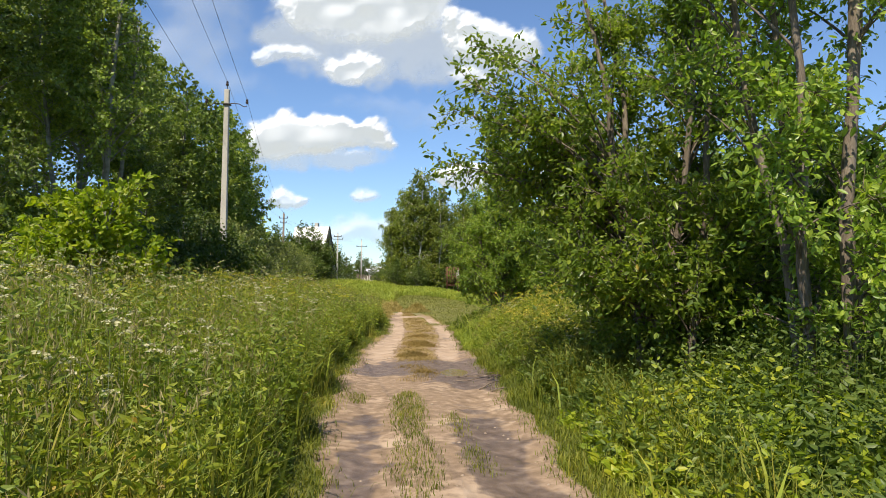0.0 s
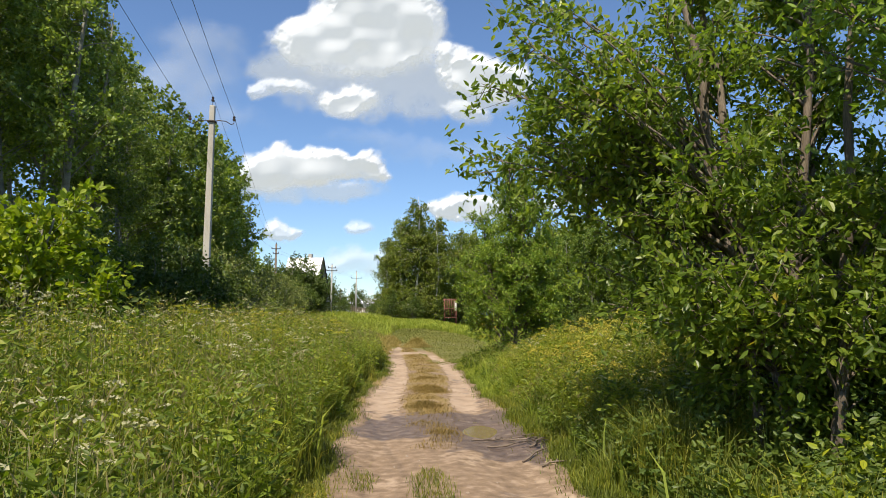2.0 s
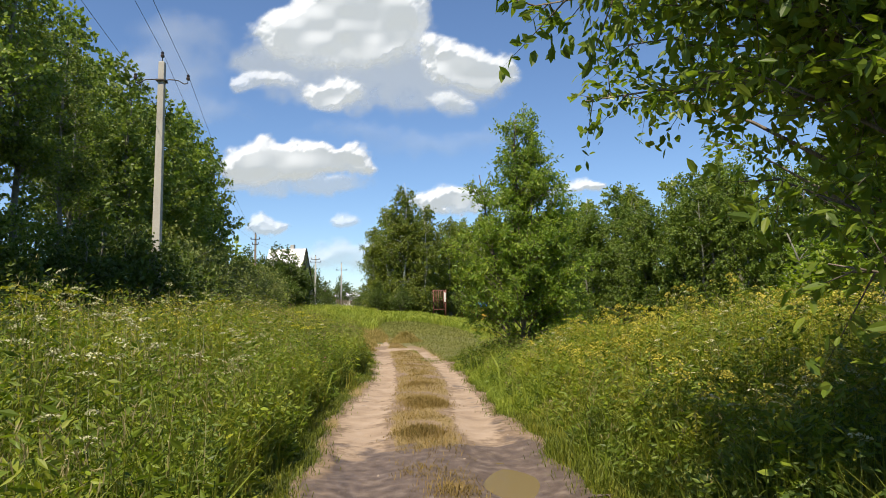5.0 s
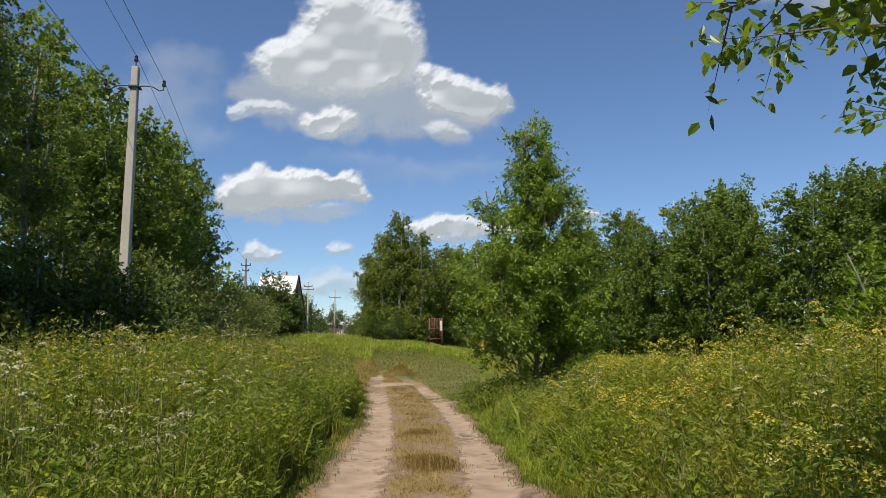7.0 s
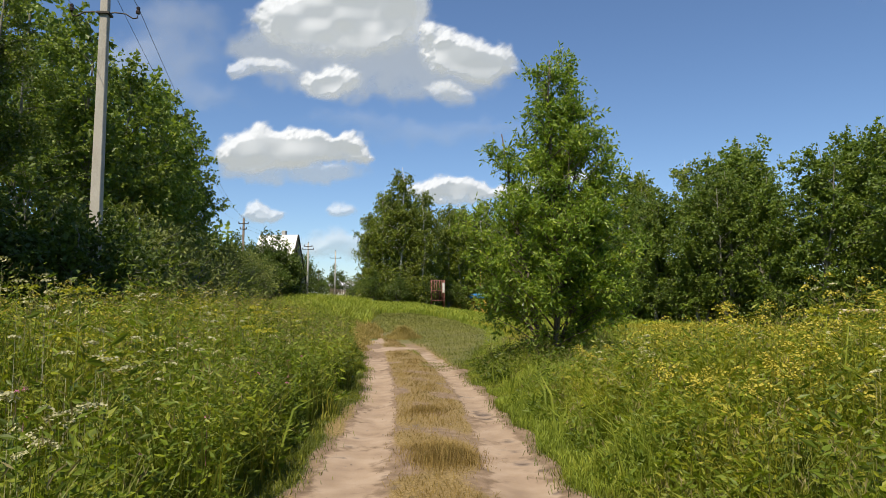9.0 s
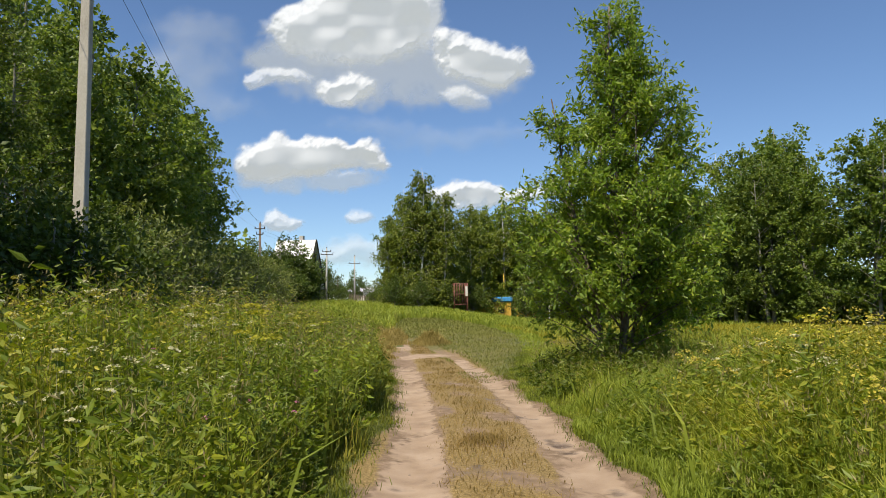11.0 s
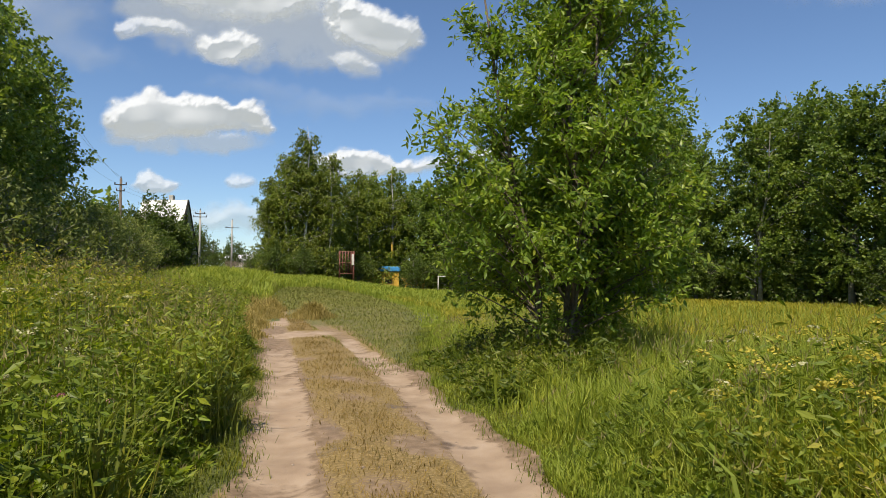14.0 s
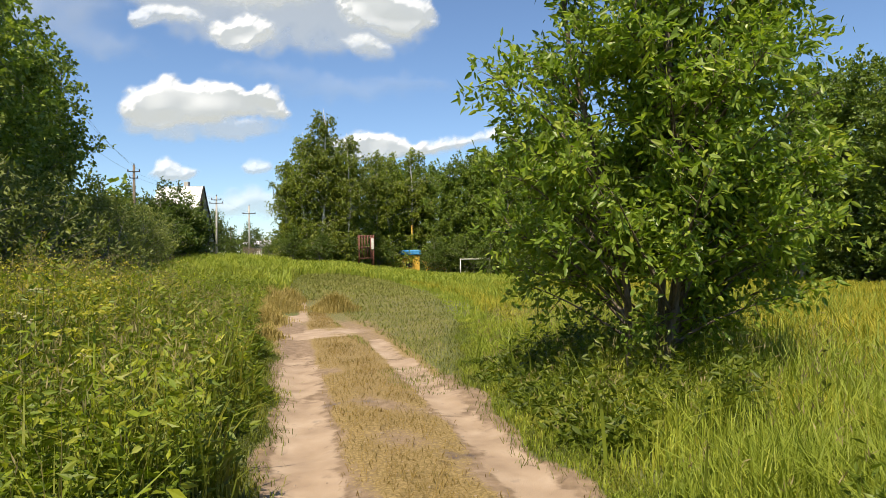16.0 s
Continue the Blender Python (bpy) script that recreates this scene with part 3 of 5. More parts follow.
def verge_grass():
    rng = np.random.default_rng(11)
    pile, light = Pile(), Pile()
    for n, w, y0, y1, reach, left in ((13000, 0.011, 0.8, 16, 2.2, 1), (7000, 0.013, 0.8, 16, 5.0, 1), (16000, 0.014, 16, 34, 4.5, 1), (14000, 0.022, 34, 62, 7, 1),
                                      (6000, 0.009, 0.8, 8, 0.9, 0), (20000, 0.009, 7.5, 14, 2.2, 0), (7000, 0.012, 9, 14, 5.0, 0), (46000, 0.009, 14, 20, 3.6, 0), (52000, 0.010, 18, 32, 3.6, 0), (15000, 0.022, 32, 64, 6, 0)):
        y = rng.uniform(y0, y1, n)
        g = reach * rng.random(n) ** 1.25
        x = road_left(y) - g if left else road_right(y) + g
        h = (left_height if left else right_height)(x, y) * rng.uniform(0.4, 1.2, n)
        (light if not left and y0 >= 14 else pile).add(*blade_mesh(on_ground(x, y), h, w * rng.uniform(0.6, 1.3, n), rng.uniform(0.1, 0.75, n), rng))
    stuff("tall_grass", light.mesh("tall_grass", M_GRASS_LUSH), "light green tall grass beside the track and the young willow")
    stuff("tall_grass", pile.mesh("tall_grass", M_GRASS), "tall green meadow grass standing along both sides of the track")


def seed_heads():
    """Thin straw-coloured culms with feathery heads."""
    rng = np.random.default_rng(12)
    pile = Pile()
    n = 5600
    y = rng.uniform(1, 32, n)
    left = rng.random(n) < 0.55
    g = 0.25 + 3.6 * rng.random(n)
    left = left | (y < 9)
    x = np.where(left, road_left(y) - g, road_right(y) + g)
    h = np.where(left, left_height(x, y), right_height(x, y)) * rng.uniform(1.0, 1.25, n)
    base = on_ground(x, y)
    pile.add(*blade_mesh(base, h, 0.004, rng.uniform(0.05, 0.3, n), rng))
    for _ in range(5):
        p = base + np.stack([rng.normal(0, 0.02, n), rng.normal(0, 0.02, n), h * rng.uniform(0.82, 0.97, n)], 1)
        pile.add(*leaf_mesh(p, rng.normal(0, 0.5, (n, 3)) + [0, 0, 1], 0.06, 0.008, rng))
    stuff("grass_seed_heads", pile.mesh("grass_seed_heads", M_STRAW), "straw-coloured seed heads of meadow grass")


def weeds(name, n, area, material, label, leaves=14, size=(0.07, 0.14), slim=0.36, seed=1, tall=(0.6, 1.05), full=False):
    """Upright stems with leaves all round them."""
    rng = np.random.default_rng(seed)
    x, y, h = area(n, rng)
    h = h * rng.uniform(*tall, len(x))
    n = len(x)
    base = on_ground(x, y)
    pile = Pile()
    lean = rng.normal(0, 0.10, (n, 2))
    pile.add(*blade_mesh(base, h, 0.008, 0.05, rng))
    k = leaves
    t = (np.arange(k)[None] + rng.random((n, k))) / k * 0.85 + 0.17
    ang = rng.uniform(0, 6.28, (n, 1)) + np.arange(k)[None] * 2.4 + rng.normal(0, 0.3, (n, k))
    p = base[:, None] + np.stack([lean[:, :1] * t * h[:, None], lean[:, 1:] * t * h[:, None], t * h[:, None]], -1)
    ax = np.stack([np.cos(ang), np.sin(ang), rng.uniform(-0.75, 0.95, (n, k))], -1)
    L = rng.uniform(*size, (n, k)) * (1.25 - 0.65 * t)
    pile.add(*leaf_mesh(p.reshape(-1, 3), ax.reshape(-1, 3), L.ravel(), L.ravel() * slim, rng, full, 0.3, 0.55, 0.8))
    return stuff(name, pile.mesh(name, material), label, "weeds")


def side_area(left, y0, y1, g0, g1, power=1.2):
    def area(n, rng):
        y = rng.uniform(y0, y1, n)
        g = g0 + (g1 - g0) * rng.random(n) ** power
        x = road_left(y) - g if left else road_right(y) + g
        return x, y, (left_height if left else right_height)(x, y)
    return area


def flower_heads(name, n, area, material, label, radius=(0.03, 0.065), bits=20, seed=1, rise=(0.98, 1.15), bit=0.02, dome=0.3):
    rng = np.random.default_rng(seed)
    x, y, h = area(n, rng)
    keep = wave(x, y, 3.0, seed + 40) + rng.normal(0, 0.35, len(x)) > 0.0
    x, y, h = x[keep], y[keep], h[keep]
    n = len(x)
    h = h * rng.uniform(*rise, n)
    pile = Pile()
    base = on_ground(x, y)
    pile.add(*blade_mesh(base, h * 1.03, 0.006, 0.0, rng))
    r = rng.uniform(*radius, n)
    tilt = rng.normal(0, 0.25, (n, 2))
    u, a = np.sqrt((np.arange(bits) + 0.5) / bits)[None], np.arange(bits)[None] * 2.4 + rng.uniform(0, 6, (n, 1))
    dx, dy = r[:, None] * u * np.cos(a), r[:, None] * u * np.sin(a)
    dz = dome * r[:, None] * (1 - u**2) + tilt[:, :1] * dx + tilt[:, 1:] * dy + h[:, None]
    p = base[:, None] + np.stack([dx, dy, dz], -1)
    m = n * bits
    ax = rng.normal(0, 1, (m, 3)) * [1, 1, 0.25]
    p = p.reshape(-1, 3) - unit(ax) * bit / 2
    pile.add(*leaf_mesh(p, ax, bit * rng.uniform(0.8, 1.4, m), bit, rng, False, 0.3))
    return stuff(name, pile.mesh(name, material), label, "flowers")


def field_grass():
    rng = np.random.default_rng(31)
    pile = Pile()
    for n, x0, x1, y0, y1, w, h0, h1 in ((80000, 3.5, 16, 15, 36, 0.011, 0.25, 0.5), (46000, 5, 32, 30, 62, 0.026, 0.25, 0.5), (20000, 10, 34, 8, 30, 0.03, 0.4, 0.7)):
        x, y = scatter(n, x0, x1, y0, y1, rng)
        keep = right_gap(x, y) > 0.9
        x, y = x[keep], y[keep]
        pile.add(*blade_mesh(on_ground(x, y), rng.uniform(h0, h1, len(x)), w * rng.uniform(0.6, 1.3, len(x)), rng.uniform(0.2, 0.8, len(x)), rng))
    stuff("field_grass", pile.mesh("field_grass", M_GRASS_FIELD), "yellow-green grass of an overgrown playing field")
    pile = Pile()
    for n, x0, x1, y0, y1, w, h0, h1 in ((26000, -4, 16, 60, 80, 0.05, 0.35, 0.65), (12000, -9, 0, 45, 84, 0.05, 0.5, 0.9), (9000, 8, 30, 58, 84, 0.06, 0.4, 0.7)):
        x, y = scatter(n, x0, x1, y0, y1, rng)
        pile.add(*blade_mesh(on_ground(x, y), rng.uniform(h0, h1, n), w * rng.uniform(0.6, 1.3, n), rng.uniform(0.2, 0.7, n), rng))
    stuff("lush_grass", pile.mesh("lush_grass", M_GRASS_LUSH), "bright green tall grass at the far side of the field")


def low_grass():
    rng = np.random.default_rng(41)
    dry, mown, green, tawny = Pile(), Pile(), Pile(), Pile()
    # the strip between the ruts
    y = rng.uniform(9.5, 35, 26000)
    mid = 0.5 * (rut_l(y) + rut_r(y))
    x = mid + rng.normal(0, 0.24 + 0.08 * smooth(13, 18, y), len(y))
    keep = (np.abs(x - rut_l(y)) > 0.30 - 0.06 * smooth(13, 18, y) + 0.05 * wave(x, y, 0.8, 45)) & (np.abs(x - rut_r(y)) > 0.27 - 0.08 * smooth(13, 18, y) + 0.06 * wave(x, y, 0.7, 46)) & (wave(x, y, 1.2, 44) + rng.normal(0, 0.65, len(y)) > -0.35 + 0.7 * smooth(15, 9, y)) & (sand_patch(x, y) < 0.35)
    x, y = x[keep], y[keep]
    dry.add(*blade_mesh(on_ground(x, y), 0.02 + 0.07 * rng.random(len(x)) ** 2, 0.005, rng.uniform(0.9, 2.1, len(x)), rng))
    for cx, cy, r, h, n in ((0.70, 15.4, 0.33, 0.17, 2200), (0.50, 13.0, 0.30, 0.13, 1300), (0.55, 10.6, 0.22, 0.07, 300), (0.75, 18.0, 0.3, 0.10, 900)):
        x, y = cx + rng.normal(0, r * 0.55, n), cy + rng.normal(0, r * 0.75, n)
        q = np.hypot((x - cx) / r, (y - cy) / (1.35 * r)) * (1 + 0.25 * wave(x, y, 0.5, 47))
        dry.add(*blade_mesh(on_ground(x, y), h * np.exp(-q * q) * rng.uniform(0.5, 1.2, n) + 0.02, 0.005, rng.uniform(0.4, 1.3, n), rng))
    # tawny tussocks where the track bends
    for cx, cy, r, h, n in ((-0.3, 36.0, 0.6, 0.55, 2600), (-0.5, 32.0, 0.45, 0.45, 1500), (-0.4, 29.0, 0.3, 0.3, 900), (0.0, 39.5, 0.5, 0.6, 1200), (1.25, 35.5, 0.5, 0.55, 2400), (-0.7, 40.5, 0.7, 0.6, 1500)):
        x, y = cx + rng.normal(0, r * 0.6, n), cy + rng.normal(0, r * 1.1, n)
        q = np.hypot((x - cx) / r, (y - cy) / (1.8 * r))
        tawny.add(*blade_mesh(on_ground(x, y), h * np.exp(-q * q) * rng.uniform(0.6, 1.2, n) + 0.06, 0.014, rng.uniform(0.2, 0.8, n), rng))
    stuff("tussock_grass", tawny.mesh("tussock_grass", M_TAWNY), "tawny grass tussocks where the track bends")
    stuff("dry_grass", dry.mesh("dry_grass", M_GRASS_DRY), "tawny dry grass tufts between the wheel ruts")
    # mown turn-off
    y = 23.0 + 42 * rng.random(38000) ** 1.4
    x = road_left(y) + (road_right(y) - road_left(y)) * rng.random(len(y))
    keep = ((x > 1.0 + 0.5 * smooth(30, 25, y)) & (np.abs(x - rut_r(y)) > 0.2) & (rng.random(len(y)) < smooth(22.5, 28, y)) & (sand_patch(x, y) < 0.35)) | (y > 40)
    x, y = x[keep], y[keep]
    mown.add(*blade_mesh(on_ground(x, y), rng.uniform(0.03, 0.11, len(x)) * (1 + smooth(30, 60, y)), 0.010 + 0.02 * smooth(28, 60, y), rng.uniform(0.7, 1.9, len(x)), rng))
    stuff("mown_grass", mown.mesh("mown_grass", M_GRASS_MOWN), "short pale mown grass on the turn-off")
    # low green fringe along both verges, and the patch in the middle at the start
    y = rng.uniform(1.0, 30, 40000)
    left = rng.random(len(y)) < 0.5
    g = rng.normal(0.13, 0.12, len(y))
    x = np.where(left, road_left(y) - g, road_right(y) + g)
    green.add(*blade_mesh(on_ground(x, y), rng.uniform(0.03, 0.11, len(x)), 0.006, rng.uniform(0.5, 1.5, len(x)), rng))
    for cx, cy, rx, ry, n in ((0.28, 7.3, 0.17, 1.3, 1700), (0.30, 5.2, 0.20, 1.0, 900), (0.72, 6.6, 0.12, 0.6, 260), (0.78, 5.2, 0.10, 0.5, 240), (-0.32, 8.2, 0.14, 0.35, 260), (1.62, 24.3, 0.5, 0.9, 700)):
        a, q = rng.uniform(0, 6.28, n), np.sqrt(rng.random(n))
        x, y = cx + rx * q * np.cos(a) + rng.normal(0, 0.04, n), cy + ry * q * np.sin(a)
        green.add(*blade_mesh(on_ground(x, y), rng.uniform(0.02, 0.075, n), 0.005, rng.uniform(0.3, 1.0, n), rng))
    stuff("verge_grass", green.mesh("verge_grass", M_GRASS), "short green grass creeping over the edge of the track")


def rough_grass():
    """Thinner rough grass that carries the meadow on beyond the track's banks."""
    rng = np.random.default_rng(33)
    pile = Pile()
    n = 62000
    y = rng.uniform(-14, 46, n)
    g = np.abs(rng.normal(0, 9.0, n)) + 0.15
    left = rng.random(n) < 0.55
    x = np.where(left, road_left(y) - g, road_right(y) + g)
    keep = ~((left & (g < 4.5) | ~left & (g < 3.5)) & (y > 1.0) & (rng.random(n) < 0.8)) & ~((y > 26) & (x > 0) & (x < 7))
    x, y = x[keep], y[keep]
    pile.add(*blade_mesh(on_ground(x, y), rng.uniform(0.3, 0.85, len(x)), 0.022 * rng.uniform(0.6, 1.4, len(x)), rng.uniform(0.2, 0.9, len(x)), rng))
    stuff("rough_grass", pile.mesh("rough_grass", M_GRASS_LUSH), "rough green grass spreading away from the track")


verge_grass()
rough_grass()
seed_heads()
field_grass()
low_grass()
weeds("meadow_weeds", 7800, side_area(1, 1, 20, 0.22, 5.5, 1.3), M_WEED, "dense leafy green weeds on the bank beside the track", 26, (0.045, 0.125), 0.33, 51, (0.45, 1.18))
weeds("meadow_weeds", 1500, side_area(1, 1, 22, 0.3, 4.0, 1.0), M_WEED_BRIGHT, "fresh green broad-leaved weeds on the bank", 16, (0.05, 0.11), 0.42, 58, (0.5, 1.02), True)
weeds("meadow_weeds", 4600, side_area(1, 20, 46, 0.12, 7), M_WEED, "dense leafy green weeds beside the track", 15, (0.08, 0.17), 0.32, 52, (0.45, 1.2))
weeds("meadow_weeds", 1300, side_area(1, 16, 40, 0.3, 6), M_WEED_BRIGHT, "fresh green broad-leaved weeds beside the track", 12, (0.09, 0.17), 0.36, 59)
weeds("meadow_weeds", 4600, side_area(0, 8.5, 19, 0.25, 5.0), M_WEED, "leafy green weeds beside the track", 16, (0.06, 0.13), 0.30, 53, (0.5, 1.2))
weeds("meadow_weeds", 420, side_area(0, 20.5, 25, 0.2, 2.0), M_WEED, "dark leafy weeds round the foot of the young willow", 13, (0.08, 0.16), 0.34, 60, (0.9, 1.5))
weeds("meadow_weeds", 1300, side_area(0, 8.8, 17.5, 0.5, 4.8, 1.0), M_WEED_BRIGHT, "fresh green broad-leaved weeds in the grass", 17, (0.07, 0.135), 0.42, 66, (0.6, 1.15), True)
weeds("rank_weeds", 420, side_area(1, 2, 26, 0.5, 4.5, 1.0), M_WEED, "tall dark-leaved weeds standing above the meadow", 22, (0.07, 0.16), 0.3, 67, (1.15, 1.4))
weeds("rank_weeds", 260, side_area(0, 9, 19, 0.6, 4.5, 1.0), M_WEED, "tall dark-leaved weeds standing above the meadow", 22, (0.07, 0.16), 0.3, 68, (1.1, 1.45))
# The dimness below the willows is in this leaf colour.
weeds("undergrowth", 4600, side_area(0, 1.2, 10, 0.3, 4.5, 0.9), M_SHADED_LEAF, "leafy undergrowth below the willows, leaf colour darkened for shade", 16, (0.05, 0.12), 0.48, 54, (0.4, 1.0), True)
weeds("nettles", 620, side_area(0, 2.2, 6.5, 0.25, 1.9), M_WEED_BRIGHT, "bright yellow-green leafy plants at the track's edge", 14, (0.06, 0.13), 0.5, 55, (0.35, 0.85), True)
weeds("yellow_weeds", 3200, side_area(0, 8.5, 18, 0.6, 4.8, 1.0), M_WEED_YELLOW, "yellow flowering weeds in the grass", 20, (0.045, 0.10), 0.40, 56, (0.7, 1.18))
weeds("yellow_weeds", 3000, side_area(1, 8, 32, 1.6, 6.0, 1.0), M_WEED_YELLOW, "yellow flowering weeds in the grass", 16, (0.05, 0.10), 0.42, 57, (0.85, 1.12))
flower_heads("white_umbels", 800, side_area(1, 1.5, 14, 0.7, 4.5, 1.0), M_UMBEL, "creamy white flat flower heads on tall stems", seed=61)
flower_heads("white_umbels", 420, side_area(1, 10, 22, 0.8, 5.0, 1.0), M_UMBEL, "creamy white flat flower heads on tall stems", seed=62)
flower_heads("white_umbels", 380, side_area(0, 8, 20, 0.8, 4.5, 1.0), M_UMBEL, "creamy white flat flower heads on tall stems", seed=63)
flower_heads("yellow_flowers", 1500, side_area(0, 10, 19, 0.9, 5.5, 1.0), M_YELLOW_FLOWER, "loose yellow flower heads on tall stems", (0.04, 0.09), 22, 71, (0.92, 1.2), 0.022, 0.8)
flower_heads("yellow_flowers", 1200, side_area(1, 8, 32, 1.6, 6.0, 1.0), M_YELLOW_FLOWER, "loose yellow flower heads on tall stems", (0.03, 0.07), 18, 73, (0.92, 1.15), 0.02, 0.8)
flower_heads("pink_clover", 26, side_area(1, 13, 20, 0.3, 1.6, 1.0), M_PINK, "pink clover heads in the grass", (0.015, 0.022), 12, 64, (0.6, 0.85), 0.014, 0.9)


def tall_umbel(x, y, h, seed):
    """A tall branching stalk with flat yellow-green heads."""
    r = np.random.default_rng(seed)
    root = tagged(new("tall_umbel_plant"), "tall stalk with flat yellow-green flower heads", "plant", "tall umbel plants")
    root.location = (x, y, float(terrain(x, y)))
    stem = Pile()
    lx, ly = r.normal(0, 0.12, 2)
    top = np.array([lx, ly, h])
    stem.add(*tube([(0, 0, -0.05), top * 0.5 + r.normal(0, 0.02, 3), top], [0.009, 0.007, 0.005], 6))
    heads = []
    for k in range(5):
        u = 1.0 if k == 0 else r.uniform(0.5, 0.9)
        a, out = r.uniform(0, 6.28), 0 if k == 0 else r.uniform(0.12, 0.3)
        tip = top * u + [out * math.cos(a), out * math.sin(a), 0.02 if k == 0 else out * 0.9]
        stem.add(*tube([top * u * 0.98, (top * u + tip) / 2 + [0, 0, -0.02], tip], [0.004, 0.003, 0.003], 5))
        heads.append(tip)
    part("stem", stem.mesh("stem", M_WEED_BRIGHT, True), root)
    for tip in heads:
        n = 46
        q, a = np.sqrt(r.random(n)), r.uniform(0, 6.28, n)
        R0 = r.uniform(0.07, 0.13)
        p = tip + np.stack([R0 * q * np.cos(a), R0 * q * np.sin(a), 0.05 - 0.03 * q * q], 1)
        head = Pile()
        head.add(*leaf_mesh(p, r.normal(0, 1, (n, 3)) * [1, 1, 0.2], 0.032, 0.026, r))
        tagged(part("flower_head", head.mesh("flower_head", M_WEED_YELLOW), root, "flat yellow-green flower head"), kind="stuff")


for k, (ux, uy, uh) in enumerate(((-1.85, 13.8, 1.35), (-2.5, 14.6, 1.25), (-1.4, 17.2, 1.2), (-2.2, 19.0, 1.15), (-1.1, 20.6, 1.05), (-1.5, 22.4, 1.05), (-2.6, 10.6, 1.3), (3.6, 14.2, 1.25), (4.3, 15.3, 1.3), (3.2, 16.6, 1.1), (5.0, 16.2, 1.35))):
    tall_umbel(ux, uy, uh, 200 + k)


# ---- trees ----
def grow(seed, trunks, crown, limbs, twigs, leaves, size, slim, wood_sides=6, twig_len=(0.3, 0.7), droop=0.15, full=False, show_twigs=True, shell=0.45, cluster=0.10):
    """Wood and leaves of a tree: trunks [(x, y, lean x, lean y, height, radius)], crown [(x, y, z, rx, ry, rz)]."""
    rng = np.random.default_rng(seed)
    stems = []
    for bx, by, lx, ly, h, r in trunks:
        t = np.linspace(0, 1, 9)
        wob = np.cumsum(rng.normal(0, 0.018, (9, 2)), 0) * h * 0.5
        wob[0] = 0
        path = np.stack([bx + lx * t**1.3 + wob[:, 0], by + ly * t**1.3 + wob[:, 1], h * t - 0.15], 1)
        rad = r * (1 - t) ** 0.8 + 0.012
        rad[0] *= 1.35
        stems.append((path, rad, h))
    boles = [tube(p, r, wood_sides + 3) for p, r, _ in stems]
    wood = Pile()
    c = np.array(crown, float)
    vol = (c[:, 3] * c[:, 4] * c[:, 5]) ** 0.8
    pick = rng.choice(len(c), limbs, p=vol / vol.sum())
    d = unit(rng.normal(0, 1, (limbs, 3)))
    ends = c[pick, :3] + d * (rng.random((limbs, 1)) ** shell) * c[pick, 3:]
    P, D = [], []
    for e in ends:
        best = min(range(len(stems)), key=lambda k: np.linalg.norm(e[:2] - np.array([np.interp(e[2], stems[k][0][:, 2], stems[k][0][:, i]) for i in (0, 1)])) + rng.normal(0, 0.15))
        path, rad, h = stems[best]
        away = np.linalg.norm(e[:2] - path[0, :2])
        za = np.clip(e[2] - away * rng.uniform(0.35, 0.8), 0.12 * h, 0.93 * h)
        s = np.array([np.interp(za, path[:, 2], path[:, i]) for i in range(3)])
        r0 = np.interp(za, path[:, 2], rad)
        span = np.linalg.norm(e - s)
        k1 = s + (e - s) * 0.45 + np.array([0, 0, 0.16 * span]) + rng.normal(0, 0.05 * span, 3)
        t = np.linspace(0, 1, 6)[:, None]
        b = (1 - t) ** 2 * s + 2 * t * (1 - t) * k1 + t * t * e
        wood.add(*tube(b, np.linspace(min(r0 * 0.5, 0.007 + 0.009 * span), 0.004, 6), max(3, wood_sides - 2), False))
        u = rng.uniform(0.3, 1.0, twigs)
        u[: max(1, twigs // 4)] = rng.uniform(0.85, 1.0, max(1, twigs // 4))
        q = (1 - u[:, None]) ** 2 * s + 2 * u[:, None] * (1 - u[:, None]) * k1 + u[:, None] ** 2 * e
        tang = unit(e - k1 * 0.5 - s * 0.5)
        P.append(q)
        D.append(unit(unit(rng.normal(0, 1, (twigs, 3))) + 0.75 * tang + [0, 0, 0.15 - droop]))
    P, D = np.concatenate(P), np.concatenate(D)
    n = len(P)
    L = rng.uniform(*twig_len, n)
    E = P + D * L[:, None] - np.array([0, 0, 1]) * (droop * L**1.5)[:, None]
    if show_twigs:
        a = unit(np.cross(D, [0.3, 0.2, 1.0]))
        b = np.cross(D, a)
        v = np.stack([P + 0.004 * a, P + 0.004 * b, P - 0.004 * (a + b), E], 1)
        f0 = np.array([[0, 1, 3], [1, 2, 3], [2, 0, 3]])
        wood.add(v.reshape(-1, 3), (np.arange(n)[:, None, None] * 4 + f0[None]).reshape(-1, 3))
    t = rng.random((n, leaves, 1)) ** 0.8
    pos = P[:, None] * (1 - t) + E[:, None] * t + rng.normal(0, cluster * 0.35, (n, leaves, 3))
    ax = 0.5 * D[:, None] + rng.normal(0, 0.7, (n, leaves, 3)) - np.array([0, 0, droop * 1.6])
    S = size * rng.uniform(0.6, 1.25, n * leaves)
    crown_v, crown_f = leaf_mesh(pos.reshape(-1, 3), ax.reshape(-1, 3), S, S * slim, rng, full)
    return boles, wood, (crown_v, crown_f)


def tree(name, at, grown, bark, leaf, label, category="tree", group="", turn=0.0):
    boles, wood, (v, f) = grown
    root = tagged(new(name), label, category, group)
    for bv, bf in boles:
        part("trunk", tri_mesh("trunk", bv, bf, bark, True), root)
    part("bough", wood.mesh("bough", bark, True), root)
    part("crown", tri_mesh("crown", v, f, leaf), root)
    root.matrix_basis = pose(at[0], at[1], float(terrain(at[0], at[1])), 0, 0, turn)
    return root


